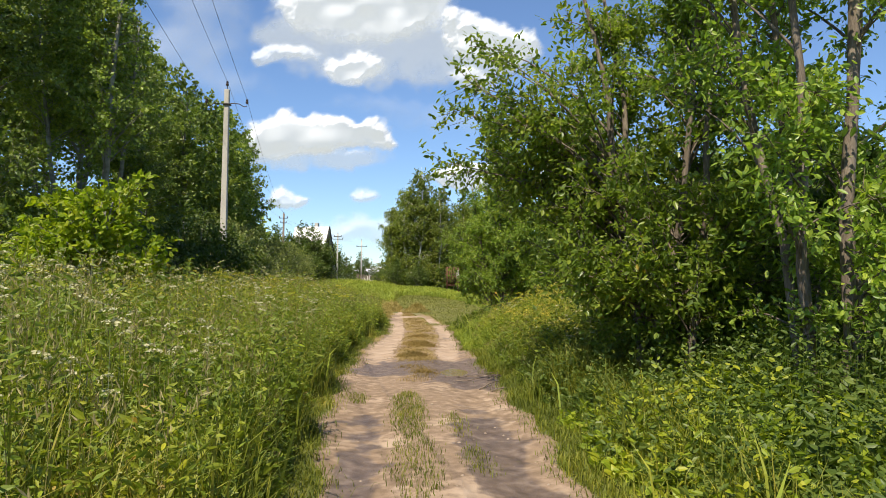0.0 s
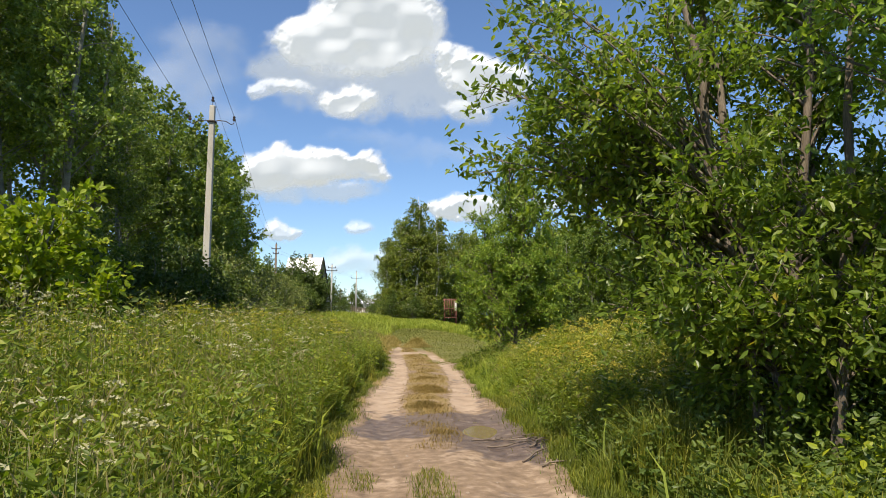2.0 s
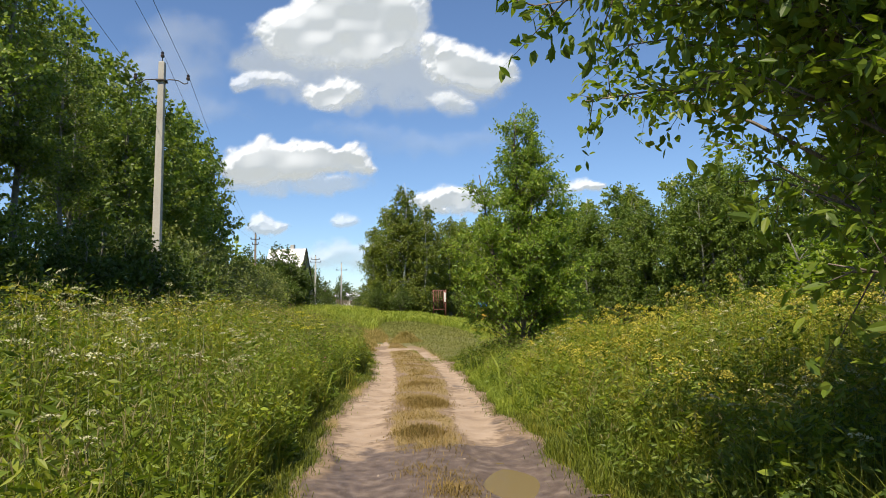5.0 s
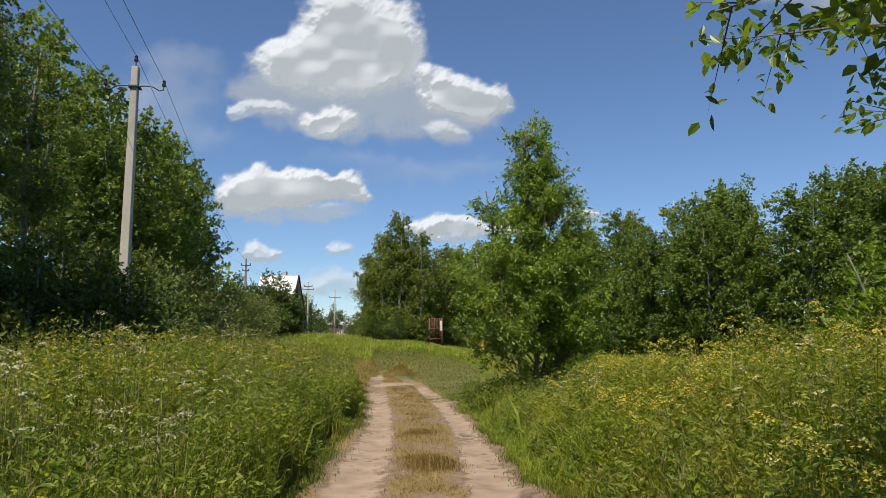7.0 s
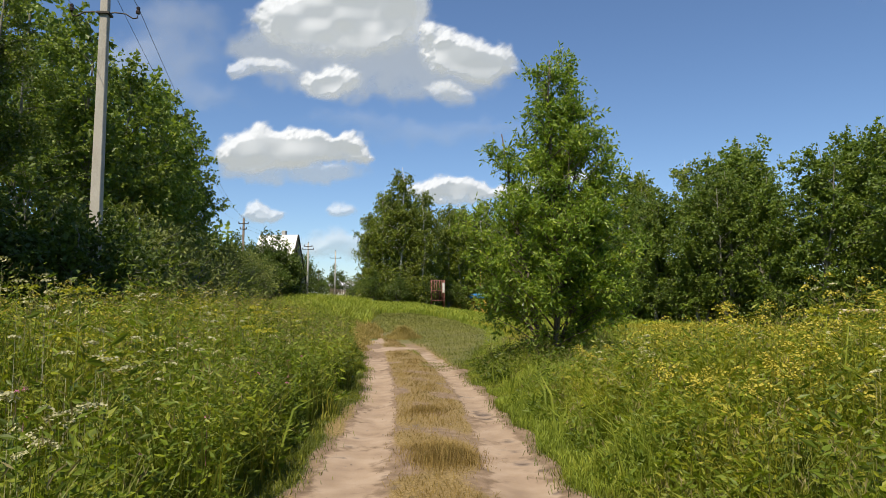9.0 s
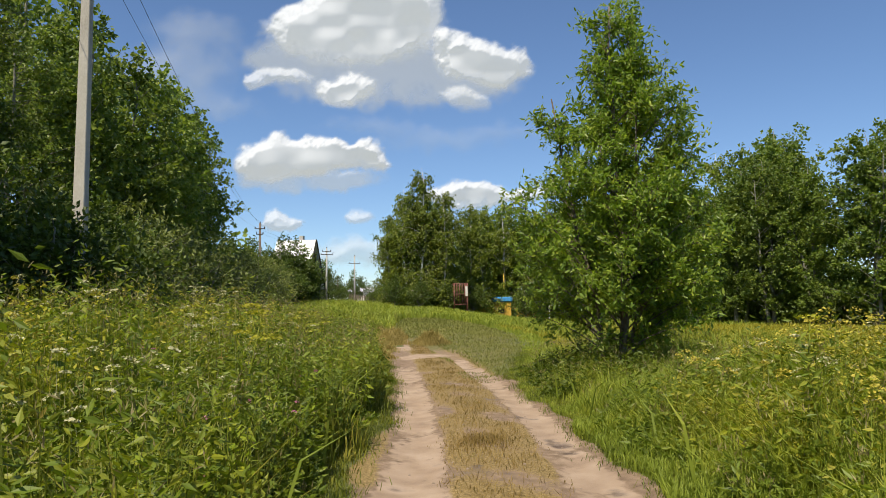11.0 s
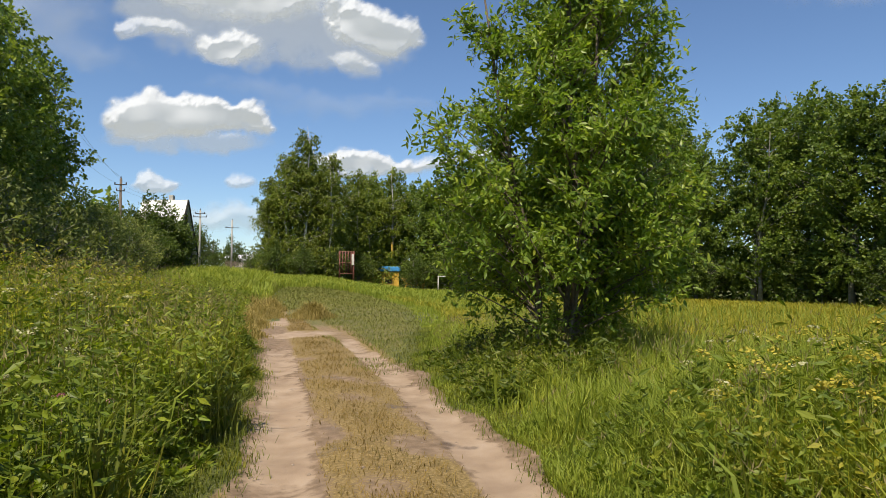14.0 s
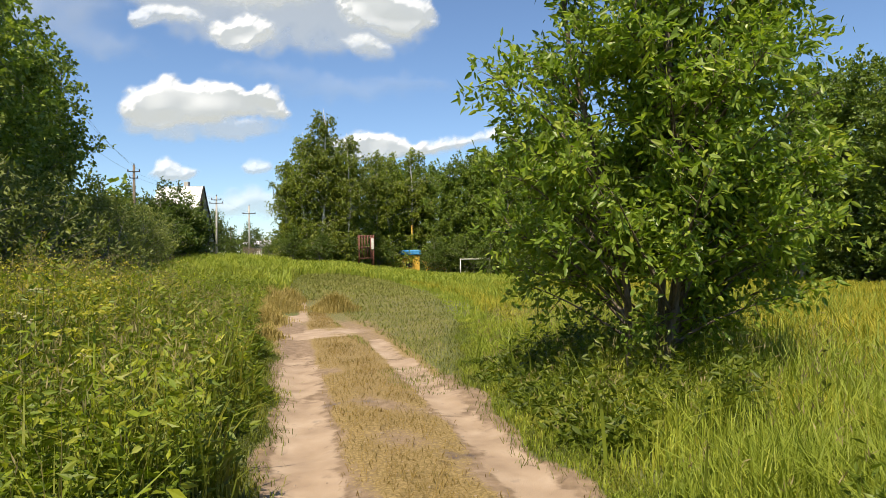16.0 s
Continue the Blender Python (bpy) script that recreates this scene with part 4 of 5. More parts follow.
# the two willows that lean over the track
tree("willow_tree", (4.0, 5.6), grow(101, [(0, 0, 0.3, 0.2, 8.5, 0.060), (-0.12, 0.35, -0.9, 0.5, 7.5, 0.040), (0.3, 0.25, 0.7, 0.3, 8, 0.05), (0.1, 0.4, -0.3, 0.9, 7, 0.040), (-0.1, 0.1, -0.5, -0.2, 6.5, 0.040)],
     [(0, 0.3, 5.3, 2.0, 1.9, 2.3), (0.5, 0.7, 2.6, 1.7, 1.3, 1.3), (-0.5, 0.9, 3.9, 1.3, 1.3, 1.3), (0.3, 0.8, 1.3, 1.5, 1.1, 0.8), (-0.5, -0.6, 2.6, 1.0, 0.6, 1.5), (0.2, -0.7, 1.6, 1.1, 0.5, 0.9)], 130, 14, 17, 0.078, 0.46, 5, (0.22, 0.5), full=True), M_BARK, M_WILLOW,
     "tall many-stemmed willow with rough grey-brown bark", "tree", "roadside trees")
tree("willow_tree", (3.1, 7.4), grow(102, [(0, 0, -0.9, 0.4, 5.8, 0.058), (0.25, 0.2, 0.5, 0.5, 6.2, 0.046), (-0.15, 0.3, -0.3, 0.9, 6.0, 0.045), (0.3, -0.1, 0.4, -0.2, 5.0, 0.045)],
     [(-1.0, 0.75, 3.5, 1.75, 1.3, 1.3), (-1.2, 1.2, 3.0, 1.3, 1.1, 1.0), (0.3, 0.5, 5.2, 1.35, 1.2, 1.1), (0.3, 0.0, 2.0, 1.7, 1.5, 1.0), (-0.8, 0.1, 1.75, 0.9, 1.0, 0.75), (0.9, 1.2, 3.2, 1.1, 1.0, 1.2), (-0.1, 3.1, 3.1, 1.3, 0.6, 0.7), (0.9, 2.8, 2.8, 1.2, 0.8, 1.0), (-0.2, 2.6, 3.6, 1.0, 0.6, 0.6), (0.5, 0.3, 1.0, 1.3, 1.2, 0.7), (-1.5, 2.4, 2.6, 0.4, 0.5, 0.3), (1.2, 1.7, 4.7, 1.6, 1.4, 1.2)], 250, 14, 18, 0.078, 0.48, 5, (0.22, 0.5), full=True),
     M_BARK, M_WILLOW_DARK, "broad willow with dark trunk leaning over the track", "tree", "roadside trees")
# the young willow in the open
tree("willow_tree", (3.5, 22.4), grow(103, [(0, 0, 0.1, -0.4, 6.3, 0.045), (0.12, 0.1, 0.7, -0.2, 5.2, 0.030), (-0.12, 0.08, -0.8, 0.2, 5.0, 0.030), (0.0, -0.12, 0.35, -0.5, 4.6, 0.028), (0.1, 0, 1.2, 0.2, 4.0, 0.025)],
     [(0.1, 0, 1.75, 2.0, 1.7, 1.0), (0.1, 0, 2.9, 1.95, 1.6, 1.1), (0.15, -0.1, 4.1, 1.45, 1.3, 1.0), (0.15, -0.2, 5.1, 0.85, 0.8, 0.8), (0.15, -0.3, 5.9, 0.5, 0.5, 0.65), (0.15, -0.3, 6.3, 0.3, 0.3, 0.4)], 260, 13, 17, 0.095, 0.38, 4, (0.2, 0.45), 0.1, full=True),
     M_BARK, M_WILLOW, "young bushy willow standing alone in the grass", "tree", "roadside trees")
# the light green bush on the other side
tree("light_green_bush", (-4.9, 11.6), grow(104, [(0, 0, 0.2, 0, 2.6, 0.035), (0.1, 0.1, -0.5, 0.2, 2.3, 0.03), (-0.1, 0, 0.5, -0.4, 2.4, 0.03)],
     [(0, 0, 1.7, 1.25, 1.1, 1.0), (0.1, 0, 2.4, 0.8, 0.8, 0.6), (-0.9, 0.2, 1.4, 0.9, 0.8, 0.8)], 60, 9, 14, 0.12, 0.62, 4, (0.25, 0.5), 0.05, full=True), M_BARK_GREY, M_LIME,
     "light green leafy bush lit by the sun", "bush")
tree("elder_shrub", (8.9, 17.7), grow(105, [(0, 0, 0.6, 0, 5.2, 0.05), (0.1, 0.1, -0.9, 0.2, 3.2, 0.035), (0.3, -0.1, 1.2, -0.2, 4.8, 0.045)],
     [(-0.5, 0.1, 1.5, 1.5, 1.4, 1.1), (0.5, 0, 2.4, 1.6, 1.5, 1.2), (0.9, 0, 3.9, 1.3, 1.3, 1.2), (1.0, 0, 5.0, 0.8, 0.8, 0.7)], 120, 10, 15, 0.115, 0.5, 4, (0.25, 0.5), 0.05, full=True), M_BARK_GREY, M_BUSH, "leafy bright green shrub at the field's edge", "bush")

GROVE = "trees along the wood's edge"


def plant(proto, spots):
    for x, y, s, turn in spots:
        m = Matrix.Translation((x, y, float(terrain(x, y)) - 0.05)) @ Matrix.Rotation(radians(turn), 4, "Z") @ Matrix.Diagonal((s, s, s, 1))
        copy_thing(proto, m)


def tall_crown(h, r, low=0.18, tip=0.5):
    return [(0, 0, h * (low + 0.18), r, r, h * 0.19), (0, 0, h * 0.55, r * 0.95, r * 0.95, h * 0.2), (0, 0, h * 0.75, r * 0.7, r * 0.7, h * 0.17), (0, 0, h * 0.9, r * tip, r * tip, h * 0.11)]


# aspens on the left, near ones finer
near_aspen = tree("aspen_tree", (-8.6, 14.5), grow(111, [(0, 0, 0.2, 0.1, 11.5, 0.12)], tall_crown(12, 1.9, 0.02), 170, 11, 13, 0.10, 0.8, 5, (0.3, 0.7), 0.12, shell=0.5), M_BARK_GREY, M_ASPEN,
                  "tall slender aspen with dense dark green leaves", "tree", GROVE)
near_aspen_b = tree("aspen_tree", (-8.4, 19.4), grow(112, [(0, 0, -0.3, 0.2, 10.5, 0.11), (0.3, 0.2, 0.6, 0.1, 9, 0.08)], tall_crown(11, 2.0, 0.0), 170, 11, 13, 0.10, 0.8, 5, (0.3, 0.7), 0.12, shell=0.5),
                    M_BARK_GREY, M_ASPEN, "tall slender aspen with dense dark green leaves", "tree", GROVE)
plant(near_aspen, [(-9.7, 17.2, 1.25, 150), (-9.3, 24.0, 0.89, 200), (-10.9, 29.5, 0.94, 310)])
plant(near_aspen_b, [(-10.3, 21.5, 1.04, 40), (-12, 34.5, 0.99, 120), (-12.3, 26.0, 1.20, 260), (-7.4, 17.0, 0.92, 200)])

far_aspen = tree("aspen_tree", (-12.5, 40.0), grow(113, [(0, 0, 0.2, 0.1, 11, 0.12)], tall_crown(11.5, 2.2, 0.05), 110, 8, 9, 0.19, 0.75, 4, (0.3, 0.8), 0.12, show_twigs=False), M_BARK_GREY, M_ASPEN,
                 "slender aspen behind the power line", "tree", GROVE)
plant(far_aspen, [(-11.6, 45.5, 1.18, 90), (-12.2, 51, 1.22, 200), (-12.6, 57, 1.18, 30), (-14.9, 43, 1.36, 140), (-15.4, 54, 1.36, 280), (-15.9, 63, 1.18, 70), (-14.4, 37, 1.36, 10), (-16.9, 48.5, 1.49, 160), (-17.4, 70, 1.36, 100), (-19.4, 60, 1.55, 0), (-18.4, 33, 1.49, 50), (-15.9, 22, 1.49, 90), (-14.4, 15, 1.49, 190), (-11.5, 36.5, 1.12, 33), (-11.7, 42.5, 1.16, 77), (-12, 48.5, 1.19, 121), (-12.3, 54, 1.13, 165)])
birch = tree("birch_tree", (2.7, 80.5), grow(121, [(0, 0, 0.2, 0, 14.6, 0.13)], tall_crown(14.5, 2.9, 0.0, 0.42), 190, 8, 9, 0.24, 0.62, 5, (0.4, 1.0), 0.5, show_twigs=False), M_BARK_BIRCH, M_BIRCH,
             "tall birch with a white trunk and drooping crown", "tree", GROVE)
plant(birch, [(1.6, 81.0, 0.86, 200), (5.2, 80.0, 0.74, 310), (-0.4, 81.8, 0.68, 110), (0.9, 83, 0.8, 60), (4.6, 81.5, 0.82, 150), (5.9, 83.5, 0.9, 220), (0.0, 85.5, 0.7, 290), (3.4, 85, 0.95, 10), (8.6, 86, 0.86, 100), (10.6, 88.5, 0.9, 180), (13.2, 90, 0.98, 260), (27.5, 77, 1.08, 20), (31, 73, 1.12, 140), (24.5, 81, 1.02, 230), (35, 68, 1.1, 80)])
alder = tree("alder_tree", (24.5, 66.0), grow(131, [(0, 0, 0.2, 0, 11.5, 0.15), (0.5, 0.2, 0.8, 0.2, 10, 0.12)], [(0, 0, 3.2, 3.0, 3.0, 2.6), (0, 0, 6.5, 3.1, 3.1, 2.8), (0.2, 0, 9.5, 2.3, 2.3, 2.4)], 190, 10, 11, 0.21, 0.65, 4, (0.4, 0.9), 0.1, show_twigs=False),
             M_BARK_GREY, M_ALDER, "broad dark green alder at the wood's edge", "tree", GROVE)
plant(alder, [(16.5, 87, 1.09, 30), (20, 82, 1.13, 80), (22.5, 74, 1.09, 120), (28, 60, 1.09, 200), (31, 53.5, 1.13, 250), (32.5, 47, 1.12, 300), (33.5, 40.5, 1.03, 340), (34.5, 34, 1.13, 20), (35, 27, 1.09, 70), (36, 19, 1.13, 110), (33, 66, 1.44, 160), (37, 57, 1.34, 210), (27, 78, 1.38, 260), (38, 45, 1.24, 310), (40, 35, 1.24, 0), (14, 96, 1.15, 50), (12, 93, 1.1, 140), (9, 92, 1.05, 20), (15.5, 92, 1.1, 300), (22, 92, 1.26, 90), (38, 11, 1.03, 15), (6, 96, 1.03, 200), (25.5, 70.0, 1.06, 222), (29.8, 57.0, 1.01, 111), (26.5, 62.5, 1.03, 333), (33.2, 44.0, 1.09, 44), (30.5, 66, 1.32, 199), (34.5, 51, 1.24, 77), (35.5, 38, 1.16, 5), (18.5, 85.5, 1.15, 12), (21.5, 78.5, 1.09, 190), (24, 85, 1.32, 70), (10.5, 95, 1.09, 88)])
# low bushes
shrub = tree("willow_shrub", (-8.0, 31.0), grow(141, [(0, 0, 0.3, 0, 2.8, 0.04), (0.1, 0.1, -0.7, 0.2, 2.5, 0.04), (0, 0.1, 0.6, 0.5, 2.6, 0.04)], [(0, 0, 1.5, 1.9, 1.8, 1.3), (0.3, 0, 2.5, 1.3, 1.3, 0.8), (-0.8, 0.2, 1.2, 1.3, 1.2, 0.9)], 70, 8, 10, 0.13, 0.36, 4, (0.3, 0.6), 0.1, show_twigs=False),
             M_BARK_GREY, M_GREY, "low grey-green willow shrub", "bush", "shrubs under the trees")
plant(shrub, [(-9, 35.5, 1.49, 60), (-8.7, 40.5, 1.43, 120), (-9.6, 46, 1.56, 200), (-8.6, 51.5, 1.37, 250), (-10.3, 57, 1.43, 300), (-9.5, 63, 1.30, 30), (-7.5, 26.0, 0.98, 90), (-10.5, 70, 1.43, 150)])
# Leaf colour darkened to stand for shade under the trees.
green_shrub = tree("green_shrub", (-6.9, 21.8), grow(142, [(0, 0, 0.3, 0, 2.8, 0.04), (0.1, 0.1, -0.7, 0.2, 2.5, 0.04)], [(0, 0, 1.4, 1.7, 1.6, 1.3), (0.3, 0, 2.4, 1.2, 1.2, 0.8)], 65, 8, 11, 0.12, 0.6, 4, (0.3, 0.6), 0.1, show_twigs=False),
                   M_BARK_GREY, M_SHADED_LEAF, "leafy green shrub below the trees, coloured darker for shade", "bush", "shrubs under the trees")
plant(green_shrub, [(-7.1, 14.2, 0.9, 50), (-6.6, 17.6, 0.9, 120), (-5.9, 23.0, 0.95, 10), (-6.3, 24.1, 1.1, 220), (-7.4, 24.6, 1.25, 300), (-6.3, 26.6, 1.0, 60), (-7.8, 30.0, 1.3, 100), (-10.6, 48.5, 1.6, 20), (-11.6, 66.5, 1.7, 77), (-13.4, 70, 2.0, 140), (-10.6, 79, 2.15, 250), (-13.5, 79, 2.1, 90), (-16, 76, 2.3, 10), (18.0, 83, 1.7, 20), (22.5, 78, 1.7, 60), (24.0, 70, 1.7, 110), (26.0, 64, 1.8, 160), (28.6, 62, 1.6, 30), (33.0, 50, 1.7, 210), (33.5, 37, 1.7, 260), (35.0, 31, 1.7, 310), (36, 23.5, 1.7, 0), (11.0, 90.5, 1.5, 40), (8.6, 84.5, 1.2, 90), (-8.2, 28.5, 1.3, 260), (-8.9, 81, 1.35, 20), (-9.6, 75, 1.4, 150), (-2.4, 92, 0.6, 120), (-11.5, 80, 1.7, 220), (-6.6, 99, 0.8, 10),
                    (0.2, 79.0, 1.1, 0), (2.6, 78.0, 1.0, 70), (5.6, 79.5, 1.15, 150), (14.5, 84.5, 1.3, 230), (18.5, 79, 1.2, 280), (20, 71, 1.1, 20), (5.4, 8.2, 1.2, 70), (6.4, 11.5, 0.8, 160), (29.5, 56, 1.2, 100), (31.5, 43, 1.2, 190), (-2.0, 112, 1.0, 30), (-10.0, 81.5, 2.1, 310), (-9.3, 82.6, 1.9, 35), (-9.4, 104, 1.8, 80), (-10.6, 96, 1.8, 200), (-6, 122, 1.7, 140), (-10, 112, 2.0, 10), (3.5, 100, 2.2, 60), (-1.5, 140, 2.0, 80)])


def far_woods():
    """The woods that close the view all round: clumps of leaves along a wide ring."""
    rng = np.random.default_rng(91)
    pile = Pile()
    n = 46000
    a = rng.uniform(-np.pi, np.pi, n)
    r = 120 + 20 * wave(np.cos(a) * 30, np.sin(a) * 30, 14, 92) + 24 * rng.random(n)
    ahead = np.abs(a) < 0.20
    r = np.where(ahead, r + 120, r)
    top = (9.5 + 2.0 * wave(a * 40, 0 * a, 9, 93) + 1.5 * wave(a * 40, 0 * a, 2.5, 94)) * np.where(ahead, 0.75, 1.0)
    h = top * rng.random(n) ** 0.8
    x, y = r * np.sin(a), 20 + r * np.cos(a)
    p = on_ground(x, y) + np.stack([0 * h, 0 * h, h], 1)
    s = rng.uniform(0.8, 1.7, n)
    pile.add(*leaf_mesh(p, rng.normal(0, 1, (n, 3)), s, s * 0.7, rng))
    stuff("far_woods", pile.mesh("far_woods", M_ALDER), "distant green woods that close the view all round", "woods")


def wood_edge():
    """Thick undergrowth along the foot of the woods round the field."""
    rng = np.random.default_rng(95)
    pile = Pile()
    n = 24000
    t = rng.random(n)
    y = 8 + 88 * t
    x = np.interp(y, [8, 20, 34, 47, 58, 72, 84, 96], [39, 37, 35.5, 33.5, 30, 24, 18.5, 9]) + rng.normal(1.2, 1.0, n)
    h = 3.4 * (0.75 + 0.25 * wave(x, y, 5, 96)) * rng.random(n) ** 0.8
    s = rng.uniform(0.25, 0.5, n)
    pile.add(*leaf_mesh(on_ground(x, y) + np.stack([0 * h, 0 * h, h], 1), rng.normal(0, 1, (n, 3)), s, s * 0.7, rng))
    stuff("wood_undergrowth", pile.mesh("wood_undergrowth", M_ALDER), "dense dark green undergrowth at the foot of the woods", "undergrowth")
    # Below the aspens the shade is likewise put into the leaf colour.
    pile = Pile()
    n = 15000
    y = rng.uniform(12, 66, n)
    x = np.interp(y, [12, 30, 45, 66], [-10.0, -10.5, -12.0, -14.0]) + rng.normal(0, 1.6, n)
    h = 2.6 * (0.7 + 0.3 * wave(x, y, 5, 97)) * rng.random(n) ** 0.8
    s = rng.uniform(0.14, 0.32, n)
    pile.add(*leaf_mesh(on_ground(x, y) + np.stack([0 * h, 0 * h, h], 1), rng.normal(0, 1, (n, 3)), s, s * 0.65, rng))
    stuff("wood_undergrowth", pile.mesh("wood_undergrowth", M_SHADED_LEAF), "dense undergrowth below the aspens, dark green to stand for shade", "undergrowth")


far_woods()
wood_edge()


# ---- poles and wires ----
def insulator(at, parent):
    bm = bmesh.new()
    for z, r1, r2, h in ((0.02, 0.045, 0.055, 0.05), (0.07, 0.055, 0.03, 0.05), (0.115, 0.04, 0.045, 0.04), (0.15, 0.045, 0.015, 0.03)):
        bmesh.ops.create_cone(bm, cap_ends=True, segments=10, radius1=r1, radius2=r2, depth=h, matrix=Matrix.Translation((at[0], at[1], at[2] + z)))
    part("insulator", from_bm("insulator", bm, M_INSULATOR, shade=False), parent, "dark glazed insulator")


def concrete_pole(x, y, h, arm, label, tall_pin=0.18):
    root = tagged(new("utility_pole"), label, "pole", "power line poles")
    root.location = (x, y, float(terrain(x, y)))
    bm = bmesh.new()
    bmesh.ops.create_cone(bm, cap_ends=True, segments=4, radius1=0.175, radius2=0.115, depth=h + 0.3, matrix=Matrix.Translation((0, 0, h / 2 - 0.15)) @ Matrix.Rotation(radians(45), 4, "Z"))
    part("post", from_bm("post", bm, M_CONCRETE, 0.012), root)
    arms = Pile()
    for s in (-1, 1):
        pts = [(0, 0, h - 0.55), (s * arm * 0.3, 0, h - 0.50), (s * arm * 0.62, 0, h - 0.52), (s * arm * 0.85, 0, h - 0.62), (s * arm * 0.98, 0, h - 0.60), (s * arm, 0, h - 0.50)]
        arms.add(*tube(pts, [0.016] * 6, 6))
    hook = part("crossarm", arms.mesh("crossarm", M_STEEL, True), root, "thin bent steel hooks")
    part("pin", tri_mesh("pin", *tube([(0, 0, h - 0.3), (0, 0, h + tall_pin)], [0.014, 0.012], 6), M_STEEL), root)
    part("band", from_bm("band", box_bm((0.27, 0.27, 0.05), (0, 0, h - 0.55)), M_STEEL, 0.004), root)
    for p in ((-arm, 0, h - 0.50), (arm, 0, h - 0.50), (0, 0, h + tall_pin - 0.03)):
        insulator(p, hook)
    return root


def plain_pole(x, y, h, bars, material, label, r=0.10):
    root = tagged(new("utility_pole"), label, "pole", "power line poles")
    root.location = (x, y, float(terrain(x, y)))
    part("post", tri_mesh("post", *tube([(0, 0, -0.2), (0, 0, h * 0.5), (0, 0, h)], [r, r * 0.85, r * 0.65], 10), material, True), root)
    for z, w in bars:
        bar = part("crossarm", from_bm("crossarm", box_bm((w * 2, 0.07, 0.07), (0, -0.10, z)), M_STEEL, 0.006), root, "dark steel crossbar")
        for s in (-0.92, 0.92):
            insulator((s * w, -0.10, z + 0.03), bar)
    insulator((0, 0, h), root)
    return root


POLES = [(1.0, -25.0, 7.95), (-6.05, 24.85, 8.17)]
for px, py, ph in POLES:
    concrete_pole(px, py, ph, 0.72, "grey square concrete power pole with hooked arms")
plain_pole(-11.75, 72.9, 7.75, [(7.25, 0.45), (6.75, 0.3)], M_WOOD, "weathered wooden power pole with short crossbars", 0.14)
plain_pole(-7.65, 92.0, 6.5, [(6.1, 0.5), (5.75, 0.7)], M_CONCRETE, "pale concrete power pole with crossbars", 0.13)
plain_pole(-5.15, 106.0, 6.55, [(5.55, 0.8)], M_CONCRETE, "thin pale power pole with a crossbar", 0.13)
plain_pole(-7.9, 112.0, 4.2, [(3.8, 0.4)], M_WOOD, "thin dark wooden pole far down the lane", 0.10)


def wire(a, b, sag, label="dark sagging overhead wire between the poles"):
    t = np.linspace(0, 1, 28)[:, None]
    p = (1 - t) * np.array(a) + t * np.array(b) - np.array([0, 0, 1]) * 4 * sag * t * (1 - t)
    return tagged(new("overhead_wire", tri_mesh("overhead_wire", *tube(p, np.full(28, 0.006), 5), M_WIRE, True)), label, "wire", "overhead wires")


def top_of(x, y, h, dx, dz):
    return (x + dx, y, float(terrain(x, y)) + h + dz)


for dx, dz in ((-0.72, -0.36), (0.72, -0.36), (0.0, 0.30)):
    wire(top_of(*POLES[0], dx, dz), top_of(*POLES[1], dx, dz), 0.75)
for dx, dz, ex, ez in ((-0.72, -0.36, -0.4, 7.40), (0.72, -0.36, 0.4, 7.40), (0.0, 0.30, 0.0, 7.85)):
    wire(top_of(*POLES[1], dx, dz), (-11.75 + ex, 72.8, float(terrain(-11.75, 72.9)) + ez), 0.85)
for ex, ez, fx, fz in ((-0.4, 7.05, -0.45, 6.2), (0.4, 7.05, 0.45, 6.2)):
    wire((-11.75 + ex, 72.8, float(terrain(-11.75, 72.9)) + ez), (-7.65 + fx, 91.9, float(terrain(-7.65, 92)) + fz), 0.25)
    wire((-7.65 + fx, 91.9, float(terrain(-7.65, 92)) + fz), (-5.15 + fx, 105.9, float(terrain(-5.15, 106)) + 5.65), 0.2)


# ---- house, sheds and the playing field ----
def slab(corners, thick):
    """A sheet of some thickness from four corners."""
    c = np.array(corners, float)
    n = np.cross(c[1] - c[0], c[3] - c[0])
    n = n / np.linalg.norm(n) * thick
    v = np.concatenate([c, c - n])
    f = [(0, 1, 2), (0, 2, 3), (4, 6, 5), (4, 7, 6)]
    for i in range(4):
        j = (i + 1) % 4
        f += [(i, i + 4, j + 4), (i, j + 4, j)]
    return v, f


